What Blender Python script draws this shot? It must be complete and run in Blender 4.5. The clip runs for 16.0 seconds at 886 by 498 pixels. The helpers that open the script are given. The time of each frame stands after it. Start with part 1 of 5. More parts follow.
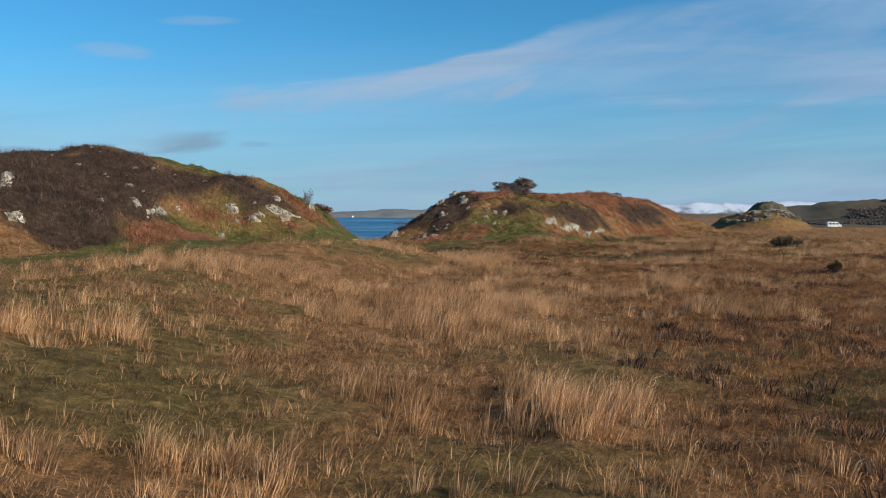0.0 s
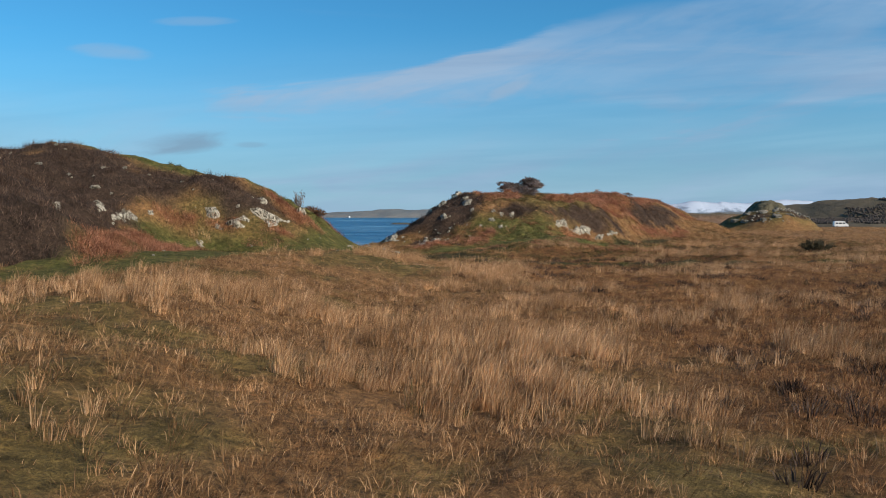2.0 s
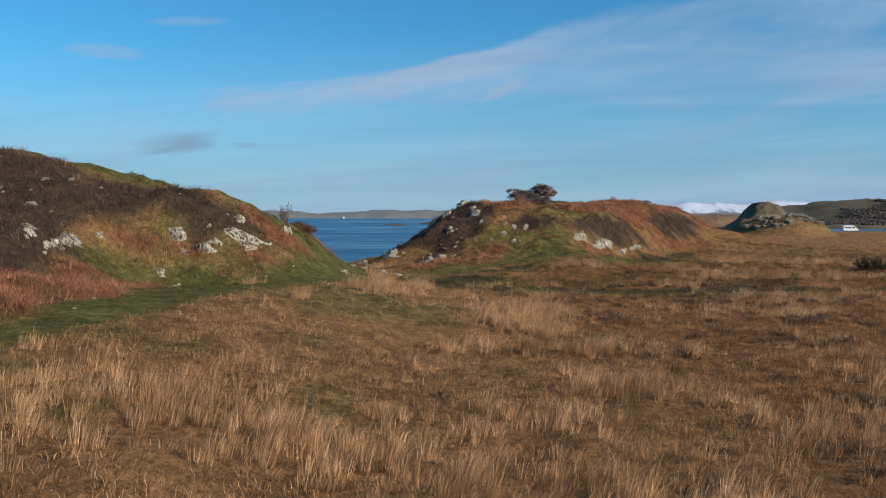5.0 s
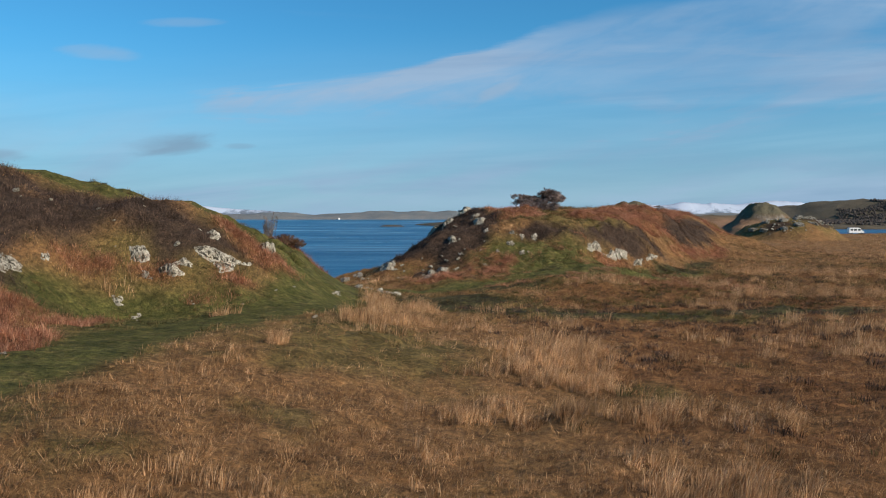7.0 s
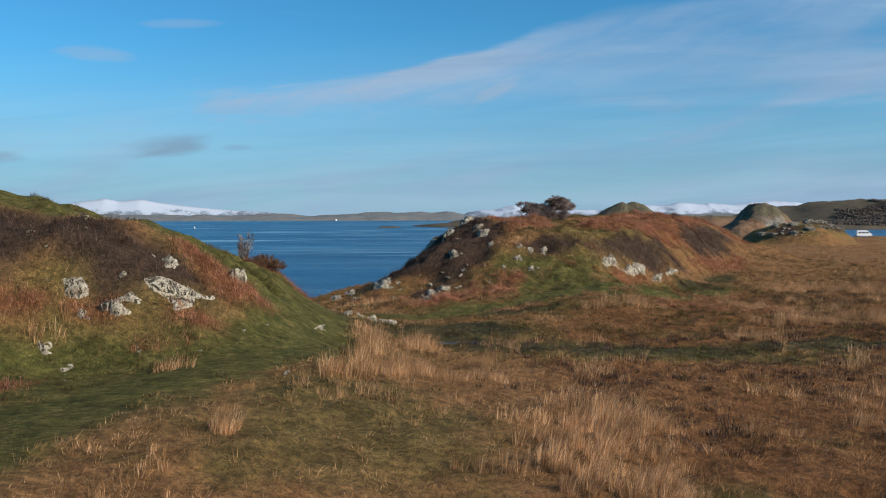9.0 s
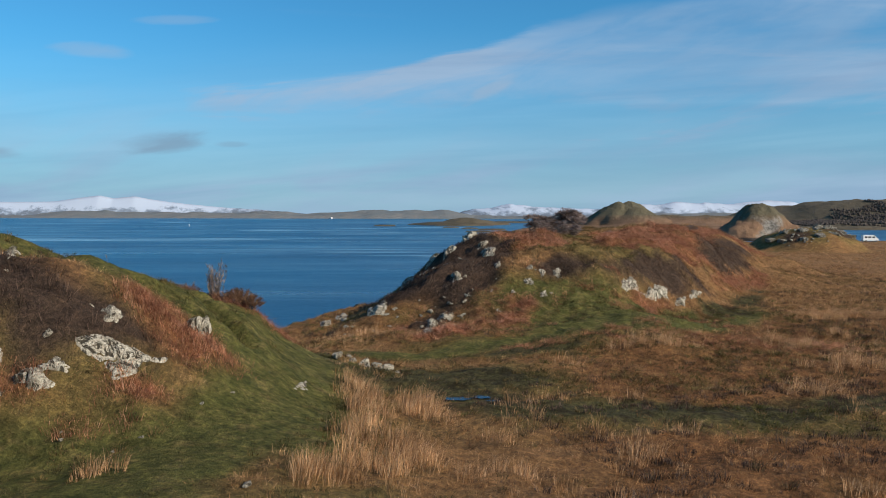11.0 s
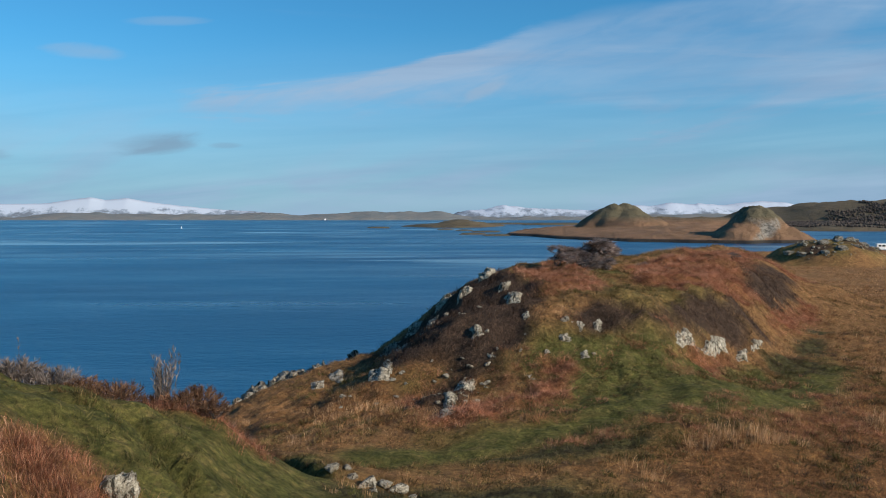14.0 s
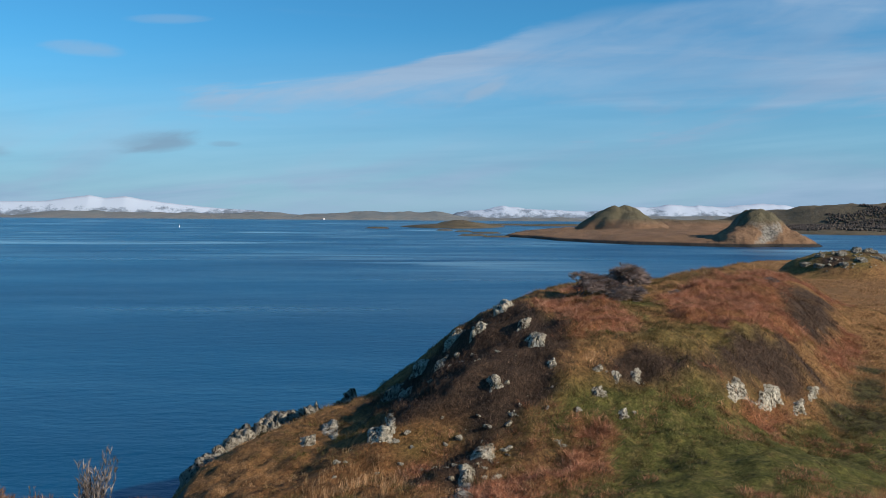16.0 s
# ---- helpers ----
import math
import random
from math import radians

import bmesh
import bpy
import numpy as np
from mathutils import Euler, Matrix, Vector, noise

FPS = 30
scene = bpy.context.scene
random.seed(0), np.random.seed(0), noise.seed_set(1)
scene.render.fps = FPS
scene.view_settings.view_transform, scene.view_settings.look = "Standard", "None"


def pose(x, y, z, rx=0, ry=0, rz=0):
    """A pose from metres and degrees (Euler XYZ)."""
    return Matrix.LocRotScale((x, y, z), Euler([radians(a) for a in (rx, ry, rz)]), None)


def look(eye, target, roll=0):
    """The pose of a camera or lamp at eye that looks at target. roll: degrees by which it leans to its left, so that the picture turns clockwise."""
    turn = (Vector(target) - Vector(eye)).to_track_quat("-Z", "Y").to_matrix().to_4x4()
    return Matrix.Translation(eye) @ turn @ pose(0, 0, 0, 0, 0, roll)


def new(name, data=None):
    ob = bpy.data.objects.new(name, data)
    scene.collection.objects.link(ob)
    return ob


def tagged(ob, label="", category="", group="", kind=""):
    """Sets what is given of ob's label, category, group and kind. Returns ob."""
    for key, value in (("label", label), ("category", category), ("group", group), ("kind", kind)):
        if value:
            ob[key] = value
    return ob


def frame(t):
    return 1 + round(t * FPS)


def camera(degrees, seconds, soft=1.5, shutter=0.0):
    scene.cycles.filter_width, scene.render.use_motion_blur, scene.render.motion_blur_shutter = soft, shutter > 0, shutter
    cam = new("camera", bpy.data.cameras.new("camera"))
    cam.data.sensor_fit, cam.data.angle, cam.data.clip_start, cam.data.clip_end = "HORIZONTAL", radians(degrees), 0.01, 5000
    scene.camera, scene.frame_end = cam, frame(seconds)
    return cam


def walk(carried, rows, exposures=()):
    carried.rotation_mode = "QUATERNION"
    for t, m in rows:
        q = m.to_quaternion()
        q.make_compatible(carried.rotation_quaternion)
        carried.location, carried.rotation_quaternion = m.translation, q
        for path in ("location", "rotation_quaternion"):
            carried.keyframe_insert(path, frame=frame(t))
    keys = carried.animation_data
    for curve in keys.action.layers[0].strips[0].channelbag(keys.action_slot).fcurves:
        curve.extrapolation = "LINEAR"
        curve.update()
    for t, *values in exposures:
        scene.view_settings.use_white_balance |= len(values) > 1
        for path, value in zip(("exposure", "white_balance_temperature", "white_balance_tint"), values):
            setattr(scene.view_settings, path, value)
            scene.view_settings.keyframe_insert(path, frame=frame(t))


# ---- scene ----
cam = camera(55.4, 16.0, soft=1.0)
PATH = [
    (0, (0.014, 0.96, 2.31), (0.024, 2.959, 2.23), 0.3),
    (0.5, (-0.118, 2.849, 2.449), (-0.107, 4.848, 2.369), 0.3),
    (1, (-0.283, 4.758, 2.5), (-0.269, 6.756, 2.42), 0.2),
    (1.5, (-0.408, 6.652, 2.499), (-0.392, 8.65, 2.419), 0.2),
    (2, (-0.61, 8.417, 2.599), (-0.593, 10.416, 2.519), 0.1),
    (2.5, (-0.85, 10.167, 2.726), (-0.831, 12.166, 2.647), 0.1),
    (3, (-1.103, 11.998, 2.943), (-1.08, 13.996, 2.864), 0.1),
    (3.5, (-1.327, 13.734, 3.111), (-1.302, 15.732, 3.033), 0.0),
    (4, (-1.519, 15.645, 3.368), (-1.492, 17.644, 3.289), 0.1),
    (6.5, (-2.062, 24.831, 4.538), (-2.024, 26.829, 4.459), 0.0),
    (7, (-2.229, 26.747, 4.701), (-2.188, 28.745, 4.624), -0.0),
    (7.5, (-2.308, 28.562, 4.965), (-2.266, 30.56, 4.889), -0.0),
    (8, (-2.32, 30.576, 5.182), (-2.275, 32.574, 5.107), -0.1),
    (10.5, (-2.511, 40.585, 6.882), (-2.458, 42.582, 6.804), -0.0),
    (11, (-2.671, 42.429, 7.33), (-2.613, 44.426, 7.25), 0.1),
    (11.5, (-2.768, 44.304, 7.704), (-2.709, 46.302, 7.627), -0.1),
    (12, (-2.964, 46.326, 8.144), (-2.901, 48.324, 8.068), -0.1),
    (12.5, (-3.262, 48.425, 8.652), (-3.197, 50.422, 8.573), 0.2),
    (13, (-3.497, 50.37, 9.067), (-3.43, 52.367, 8.99), 0.1),
    (13.5, (-3.69, 52.464, 9.519), (-3.62, 54.461, 9.443), 0.0),
    (14, (-3.868, 54.642, 10.001), (-3.795, 56.639, 9.923), 0.0),
    (14.5, (-4.014, 56.521, 10.393), (-3.941, 58.518, 10.315), 0.3),
    (15, (-4.211, 58.704, 10.878), (-4.134, 60.701, 10.798), 0.5),
    (15.5, (-4.33, 60.919, 11.352), (-4.252, 62.916, 11.271), 0.6),
    (16, (-4.379, 63.013, 11.736), (-4.303, 65.01, 11.658), 0.4),
]
walk(cam, [(t, look(eye, target, roll)) for t, eye, target, roll in PATH])

# ---- sky, sun, exposure ----
SUN_ELEVATION, SUN_AZIMUTH = radians(26), radians(122)      # azimuth clockwise from +y
scene.view_settings.exposure = 0.25
world = bpy.data.worlds.new("sky")
scene.world = world
world.use_nodes = True


def link(tree, a, b):
    tree.links.new(a, b)


def build_sky():
    tree = world.node_tree
    n = tree.nodes
    n.clear()
    out = n.new("ShaderNodeOutputWorld")
    back = n.new("ShaderNodeBackground")
    back.inputs["Strength"].default_value = 0.098
    sky = n.new("ShaderNodeTexSky")
    sky.sky_type = "NISHITA"
    sky.sun_disc = False
    sky.sun_elevation, sky.sun_rotation = SUN_ELEVATION, SUN_AZIMUTH
    sky.air_density, sky.dust_density, sky.ozone_density = 1.0, 0.4, 3.0
    # thin high cloud on a plane far overhead: direction divided by its height
    geo = n.new("ShaderNodeTexCoord")
    sep = n.new("ShaderNodeSeparateXYZ")
    link(tree, geo.outputs["Generated"], sep.inputs[0])
    up = n.new("ShaderNodeMath")
    up.operation = "MAXIMUM"
    link(tree, sep.outputs["Z"], up.inputs[0])
    up.inputs[1].default_value = 0.0
    add = n.new("ShaderNodeMath")
    add.operation = "ADD"
    link(tree, up.outputs[0], add.inputs[0])
    add.inputs[1].default_value = 0.06
    flat = n.new("ShaderNodeVectorMath")
    flat.operation = "DIVIDE"
    comb = n.new("ShaderNodeCombineXYZ")
    for k in range(3):
        link(tree, add.outputs[0], comb.inputs[k])
    link(tree, geo.outputs["Generated"], flat.inputs[0])
    link(tree, comb.outputs[0], flat.inputs[1])

    def layer(rot, scale, seed, lo, hi, detail=5.0, rough=0.55, distort=0.6):
        mp = n.new("ShaderNodeMapping")
        mp.inputs["Rotation"].default_value = (0, 0, radians(rot))
        mp.inputs["Scale"].default_value = scale
        mp.inputs["Location"].default_value = (seed, seed * 0.7, 0)
        link(tree, flat.outputs[0], mp.inputs["Vector"])
        t = n.new("ShaderNodeTexNoise")
        t.inputs["Scale"].default_value = 1.0
        t.inputs["Detail"].default_value = detail
        t.inputs["Roughness"].default_value = rough
        t.inputs["Distortion"].default_value = distort
        link(tree, mp.outputs[0], t.inputs["Vector"])
        r = n.new("ShaderNodeMapRange")
        r.interpolation_type = "SMOOTHSTEP"
        r.inputs["From Min"].default_value, r.inputs["From Max"].default_value = lo, hi
        link(tree, t.outputs["Fac"], r.inputs["Value"])
        return r.outputs[0]


    def calc(op, a, b=None, c=None, clamp=False):
        m = n.new("ShaderNodeMath")
        m.operation, m.use_clamp = op, clamp
        for k, v in enumerate((a, b, c)):
            if v is None:
                continue
            if isinstance(v, (int, float)):
                m.inputs[k].default_value = v
            else:
                link(tree, v, m.inputs[k])
        return m.outputs[0]

    def step(v, lo, hi):
        r = n.new("ShaderNodeMapRange")
        r.interpolation_type = "SMOOTHSTEP"
        r.inputs["From Min"].default_value, r.inputs["From Max"].default_value = lo, hi
        link(tree, v, r.inputs["Value"])
        return r.outputs[0]

    ahead = calc("MAXIMUM", sep.outputs["Y"], 0.25)
    side, rise = calc("DIVIDE", sep.outputs["X"], ahead), calc("DIVIDE", sep.outputs["Z"], ahead)
    streaks = layer(-14, (0.22, 0.9, 1), 3.1, 0.40, 0.70)
    wisps = layer(-24, (0.45, 1.6, 1), 5.7, 0.46, 0.70, 6.0, 0.6)
    veil = layer(-10, (0.08, 0.28, 1), 8.4, 0.32, 0.66, 3.0)
    def drift(along, across, slant, seed, lo, hi):
        """Cloud drawn out along a slanting line of the sky."""
        place = n.new("ShaderNodeCombineXYZ")
        link(tree, calc("MULTIPLY", side, along), place.inputs[0])
        link(tree, calc("MULTIPLY", calc("SUBTRACT", rise, calc("MULTIPLY", side, slant)), across), place.inputs[1])
        place.inputs[2].default_value = seed
        t = n.new("ShaderNodeTexNoise")
        t.inputs["Scale"].default_value, t.inputs["Detail"].default_value, t.inputs["Roughness"].default_value, t.inputs["Distortion"].default_value = 1.0, 6.0, 0.55, 0.5
        link(tree, place.outputs[0], t.inputs["Vector"])
        return step(t.outputs["Fac"], lo, hi)

    feather = drift(7, 26, 0.3, 2.0, 0.30, 0.66)
    billow = drift(3.2, 16, 0.12, 6.0, 0.36, 0.68)
    # the long bank of cirrus that climbs to the east
    wobble = calc("MULTIPLY_ADD", billow, 0.03, -0.012)
    off = calc("ADD", calc("SUBTRACT", rise, calc("MULTIPLY_ADD", side, 0.165, 0.183)), wobble)
    bank = calc("MULTIPLY", step(off, 0.020, -0.006), step(off, -0.075, -0.006))
    bank = calc("MULTIPLY", bank, calc("MULTIPLY_ADD", feather, 0.42, 0.40))
    bank = calc("MULTIPLY", bank, step(side, -0.33, -0.20))
    bank = calc("MULTIPLY", bank, calc("MULTIPLY_ADD", step(side, 0.02, 0.20), -0.7, 1.3))
    below = step(off, 0.0, -0.09)
    haze = calc("MULTIPLY", below, calc("MULTIPLY_ADD", billow, 0.55, calc("MULTIPLY_ADD", feather, 0.15, 0.1)))
    haze = calc("MULTIPLY", haze, calc("MULTIPLY_ADD", step(side, -0.45, 0.25), 0.6, 0.5))
    low = step(rise, 0.23, 0.0)
    stray = calc("MULTIPLY", wisps, calc("MULTIPLY", streaks, 0.3))
    total = calc("ADD", calc("MULTIPLY", bank, 1.0), calc("ADD", haze, stray))
    total = calc("MAXIMUM", total, calc("MULTIPLY", low, calc("MULTIPLY_ADD", billow, 0.25, 0.75)))
    amount = n.new("ShaderNodeMath")
    amount.operation = "MINIMUM"
    link(tree, total, amount.inputs[0])
    amount.inputs[1].default_value = 0.92
    tint = n.new("ShaderNodeMix")
    tint.data_type, tint.blend_type = "RGBA", "MULTIPLY"
    tint.inputs["Factor"].default_value = 1.0
    link(tree, sky.outputs[0], tint.inputs["A"])
    tint.inputs["B"].default_value = (0.31, 0.86, 1.10, 1)
    mix = n.new("ShaderNodeMix")
    mix.data_type = "RGBA"
    link(tree, amount.outputs[0], mix.inputs["Factor"])
    link(tree, tint.outputs["Result"], mix.inputs["A"])
    pale = n.new("ShaderNodeMix")
    pale.data_type = "RGBA"
    link(tree, drift(2.2, 24, 0.05, 11.0, 0.30, 0.70), pale.inputs["Factor"])
    pale.inputs["A"].default_value, pale.inputs["B"].default_value = (2.2, 3.3, 4.9, 1), (3.0, 4.2, 5.75, 1)
    link(tree, pale.outputs["Result"], mix.inputs["B"])
    # small clouds in the west: a grey one low down, thin white ones higher
    ragged = drift(14, 60, 0.1, 21.0, 0.2, 0.8)
    result = mix.outputs["Result"]
    for cx, cz, wide, tall, strength, shade, lean in ((-0.300, 0.084, 0.055, 0.013, 0.6, (1.7, 2.35, 3.3, 1), 0.1), (-0.282, 0.226, 0.05, 0.006, 0.3, (2.9, 3.9, 5.2, 1), 0.0), (-0.385, 0.192, 0.045, 0.010, 0.4, (3.0, 4.0, 5.3, 1), -0.1),
                                                       (-0.505, 0.072, 0.05, 0.008, 0.45, (1.8, 2.5, 3.5, 1), -0.05), (0.083, 0.147, 0.034, 0.009, 0.5, (2.9, 3.9, 5.2, 1), 0.5), (-0.22, 0.083, 0.02, 0.004, 0.3, (1.8, 2.5, 3.5, 1), 0.0)):
        dx = calc("SUBTRACT", side, cx)
        dz = calc("DIVIDE", calc("SUBTRACT", calc("SUBTRACT", rise, cz), calc("MULTIPLY", dx, lean)), tall)
        dx = calc("DIVIDE", dx, wide)
        puff = step(calc("ADD", calc("ADD", calc("MULTIPLY", dx, dx), calc("MULTIPLY", dz, dz)), calc("MULTIPLY", ragged, -1.0)), 0.9, -0.7)
        cloud = n.new("ShaderNodeMix")
        cloud.data_type = "RGBA"
        link(tree, calc("MULTIPLY", puff, strength), cloud.inputs["Factor"])
        link(tree, result, cloud.inputs["A"])
        cloud.inputs["B"].default_value = shade
        result = cloud.outputs["Result"]
    link(tree, result, back.inputs["Color"])
    link(tree, back.outputs[0], out.inputs[0])


build_sky()
sun = new("sun", bpy.data.lights.new("sun", "SUN"))
sun.data.energy, sun.data.angle, sun.data.color = 5.0, radians(0.6), (1.0, 0.87, 0.72)
SUN_WAY = Vector((math.sin(SUN_AZIMUTH) * math.cos(SUN_ELEVATION), math.cos(SUN_AZIMUTH) * math.cos(SUN_ELEVATION), math.sin(SUN_ELEVATION)))
sun.matrix_world = look(SUN_WAY * 300, (0, 0, 0))


# ---- numbers: noise, polygons ----
def hash01(i, j, seed):
    v = np.sin(i * 127.1 + j * 311.7 + seed * 74.7) * 43758.5453
    return v - np.floor(v)


def vnoise(x, y, seed=0):
    i, j = np.floor(x), np.floor(y)
    u, v = x - i, y - j
    u, v = u * u * (3 - 2 * u), v * v * (3 - 2 * v)
    a, b = hash01(i, j, seed), hash01(i + 1, j, seed)
    c, d = hash01(i, j + 1, seed), hash01(i + 1, j + 1, seed)
    return (a + (b - a) * u) * (1 - v) + (c + (d - c) * u) * v


def fbm(x, y, size, octaves=4, seed=0):
    """Cloudy noise from -1 to 1; size: metres of its largest swells."""
    total, amp, norm = 0.0, 1.0, 0.0
    for k in range(octaves):
        c, s = math.cos(0.6 * k), math.sin(0.6 * k)
        total = total + amp * (vnoise((x * c - y * s) / size, (x * s + y * c) / size, seed + k) * 2 - 1)
        norm += amp
        amp, size = amp * 0.5, size * 0.5
    return total / norm


def smooth(a, b, v):
    t = np.clip((v - a) / (b - a), 0, 1)
    return t * t * (3 - 2 * t)


def inside(x, y, poly):
    """Signed distance to a polygon's outline, positive inside."""
    best = np.full(np.shape(x), 1e9)
    odd = np.zeros(np.shape(x), bool)
    for (ax, ay), (bx, by) in zip(poly, poly[1:] + poly[:1]):
        dx, dy = bx - ax, by - ay
        t = np.clip(((x - ax) * dx + (y - ay) * dy) / (dx * dx + dy * dy), 0, 1)
        best = np.minimum(best, np.hypot(x - ax - t * dx, y - ay - t * dy))
        if ay != by:
            odd ^= ((ay > y) != (by > y)) & (x < dx * (y - ay) / dy + ax)
    return np.where(odd, best, -best)


def line_distance(x, y, pts):
    best = np.full(np.shape(x), 1e9)
    for (ax, ay), (bx, by) in zip(pts, pts[1:]):
        dx, dy = bx - ax, by - ay
        t = np.clip(((x - ax) * dx + (y - ay) * dy) / (dx * dx + dy * dy), 0, 1)
        best = np.minimum(best, np.hypot(x - ax - t * dx, y - ay - t * dy))
    return best


# ---- the lie of the land ----
SEA = -26.0
COAST = [(-140, 97), (-45, 100), (-24, 98), (-16, 97.5), (-13.8, 100), (-13.4, 102.5), (-14.6, 105), (-16.2, 109), (-17.4, 114), (-18.2, 121), (-18, 128),
         (-14.5, 130.5), (-10, 129), (-7, 129), (-5.4, 131), (0, 141), (8, 157), (22, 180), (40, 200), (60, 240), (75, 285), (105, 328), (138, 350), (170, 354), (205, 344), (330, 322),
         (330, -60), (-140, -60)]
WEST_HILL = [(-21, 34), (-18.5, 48), (-18, 60), (-16, 66.5), (-12.5, 69), (-8.5, 73), (-6.8, 80), (-8.5, 88), (-13, 94), (-24, 97.5), (-45, 100),
             (-90, 100), (-90, 20), (-45, 22)]
EAST_HILL = [(-9, 106), (-2, 104), (8, 103.5), (15, 106), (20, 112.5), (25.5, 119.5), (31.5, 130), (37, 141), (45, 154), (52, 168), (48, 187), (28, 180), (11, 160), (2, 142),
             (-4, 130), (-6.2, 121), (-9, 112)]
PATH_LINE = [(-17, 36), (-15, 44), (-13.5, 50), (-12, 60), (-9.5, 68), (-8, 75), (-8, 84), (-10, 92)]
GULLY = [(-8.0, 89), (-9.5, 92), (-12.5, 97), (-15.5, 103)]
FOLD = [(-20, 79.6), (-16, 81), (-14.4, 81.6), (-13.3, 82.2), (-12.3, 81.8), (-11.2, 80.7), (-10.4, 79.4)]
EAST_PATH = [(-6, 93), (-1, 95), (3.4, 96.5), (7.5, 98.5), (12, 102), (17, 105.5), (23, 108), (26, 114)]
DITCH = [(3, 80), (12, 82), (22, 81), (34, 79)]
# swells and hollows of the ground: x, y, reach, height
WEST_SWELLS = [(-19.4, 49.4, 2.8, 1.82), (-18, 51.6, 6.5, 0.68), (-5.6, 55.2, 4, 0.27), (-21.6, 58.4, 4, 0.44), (-28, 64.8, 4, -1.02), (-23.8, 65.1, 2.8, -0.71), (-19.4, 67.4, 2.8, -0.86), (-17.1, 67.4, 2.8, -0.72), (-21.6, 69.6, 2.8, 0.61), (-23.8, 71.8, 2.8, 0.7), (-14.9, 71.8, 2.8, 0.58), (-37.3, 74.1, 2.8, -1.18), (-17.1, 74.1, 2.8, 0.85), (-15.2, 74.4, 4, 0.95), (-30.6, 76.3, 2.8, 0.4), (-8.8, 77.6, 4, -0.6), (-14.9, 78.6, 2.8, -0.05), (-23.2, 82.8, 6.5, -0.48), (-12.6, 83, 2.8, 0.56), (-8.2, 83, 2.8, -0.25), (-38, 68, 6.5, -1)]
APRON_SWELLS = [(-8.8, 97.6, 11, -0.69), (-12.8, 108.8, 6.5, -1.12), (-2.4, 62, 6.5, 0.67), (8.8, 62.4, 11, -0.23), (17.6, 80, 11, -0.41), (0.8, 90.4, 4, 0.24), (12, 94.2, 2.8, 0.53), (8, 98.4, 6.5, 0.9), (-2.4, 100, 4, 0.67), (25.4, 101, 2.8, -0.61), (13.6, 103.2, 4, 1.19), (0.8, 103.2, 4, 0.78), (9.8, 105.4, 2.8, 0.51), (-1.4, 107.7, 2.8, -1.49), (7.5, 109.9, 2.8, -0.62)]
EAST_SWELLS = [(12, 112.2, 2.8, 0.8), (-2.4, 114, 6.5, -1.08), (18.4, 114, 6.5, 0.02), (14.2, 114.4, 2.8, 1.08), (18.7, 118.9, 2.8, 1.53), (21, 118.9, 2.8, 0.63), (0.8, 123.4, 2.8, -0.5), (8, 124.4, 6.5, -0.7), (14.2, 127.8, 2.8, -0.65), (0.8, 128.8, 4, 0.89), (-2.4, 128.8, 4, 0.9), (34, 129.6, 6.5, 0.59), (5.3, 132.3, 2.8, 1.24), (18.4, 134.8, 6.5, -0.67)]
BACK_SWELLS = [(-15.5, 127, 6, -2.5), (-10, 127.5, 3.5, -1.6), (-18, 120, 5, -1.4), (-1.2, 122.5, 2.6, 1.1), (0, 141.6, 11, 1), (7, 144, 6, 0.6), (4, 138.4, 4, 1.06), (29.6, 141.6, 4, 0.71), (39.2, 145.2, 6.5, -0.63), (8, 145.2, 6.5, 0.71), (7.2, 148, 4, 1.53), (25.4, 150.2, 2.8, -0.58), (47.8, 157, 2.8, 1.91), (44, 159.2, 11, 1.44), (26.4, 159.2, 11, -1.05), (47.8, 168.2, 2.8, 0.89)]


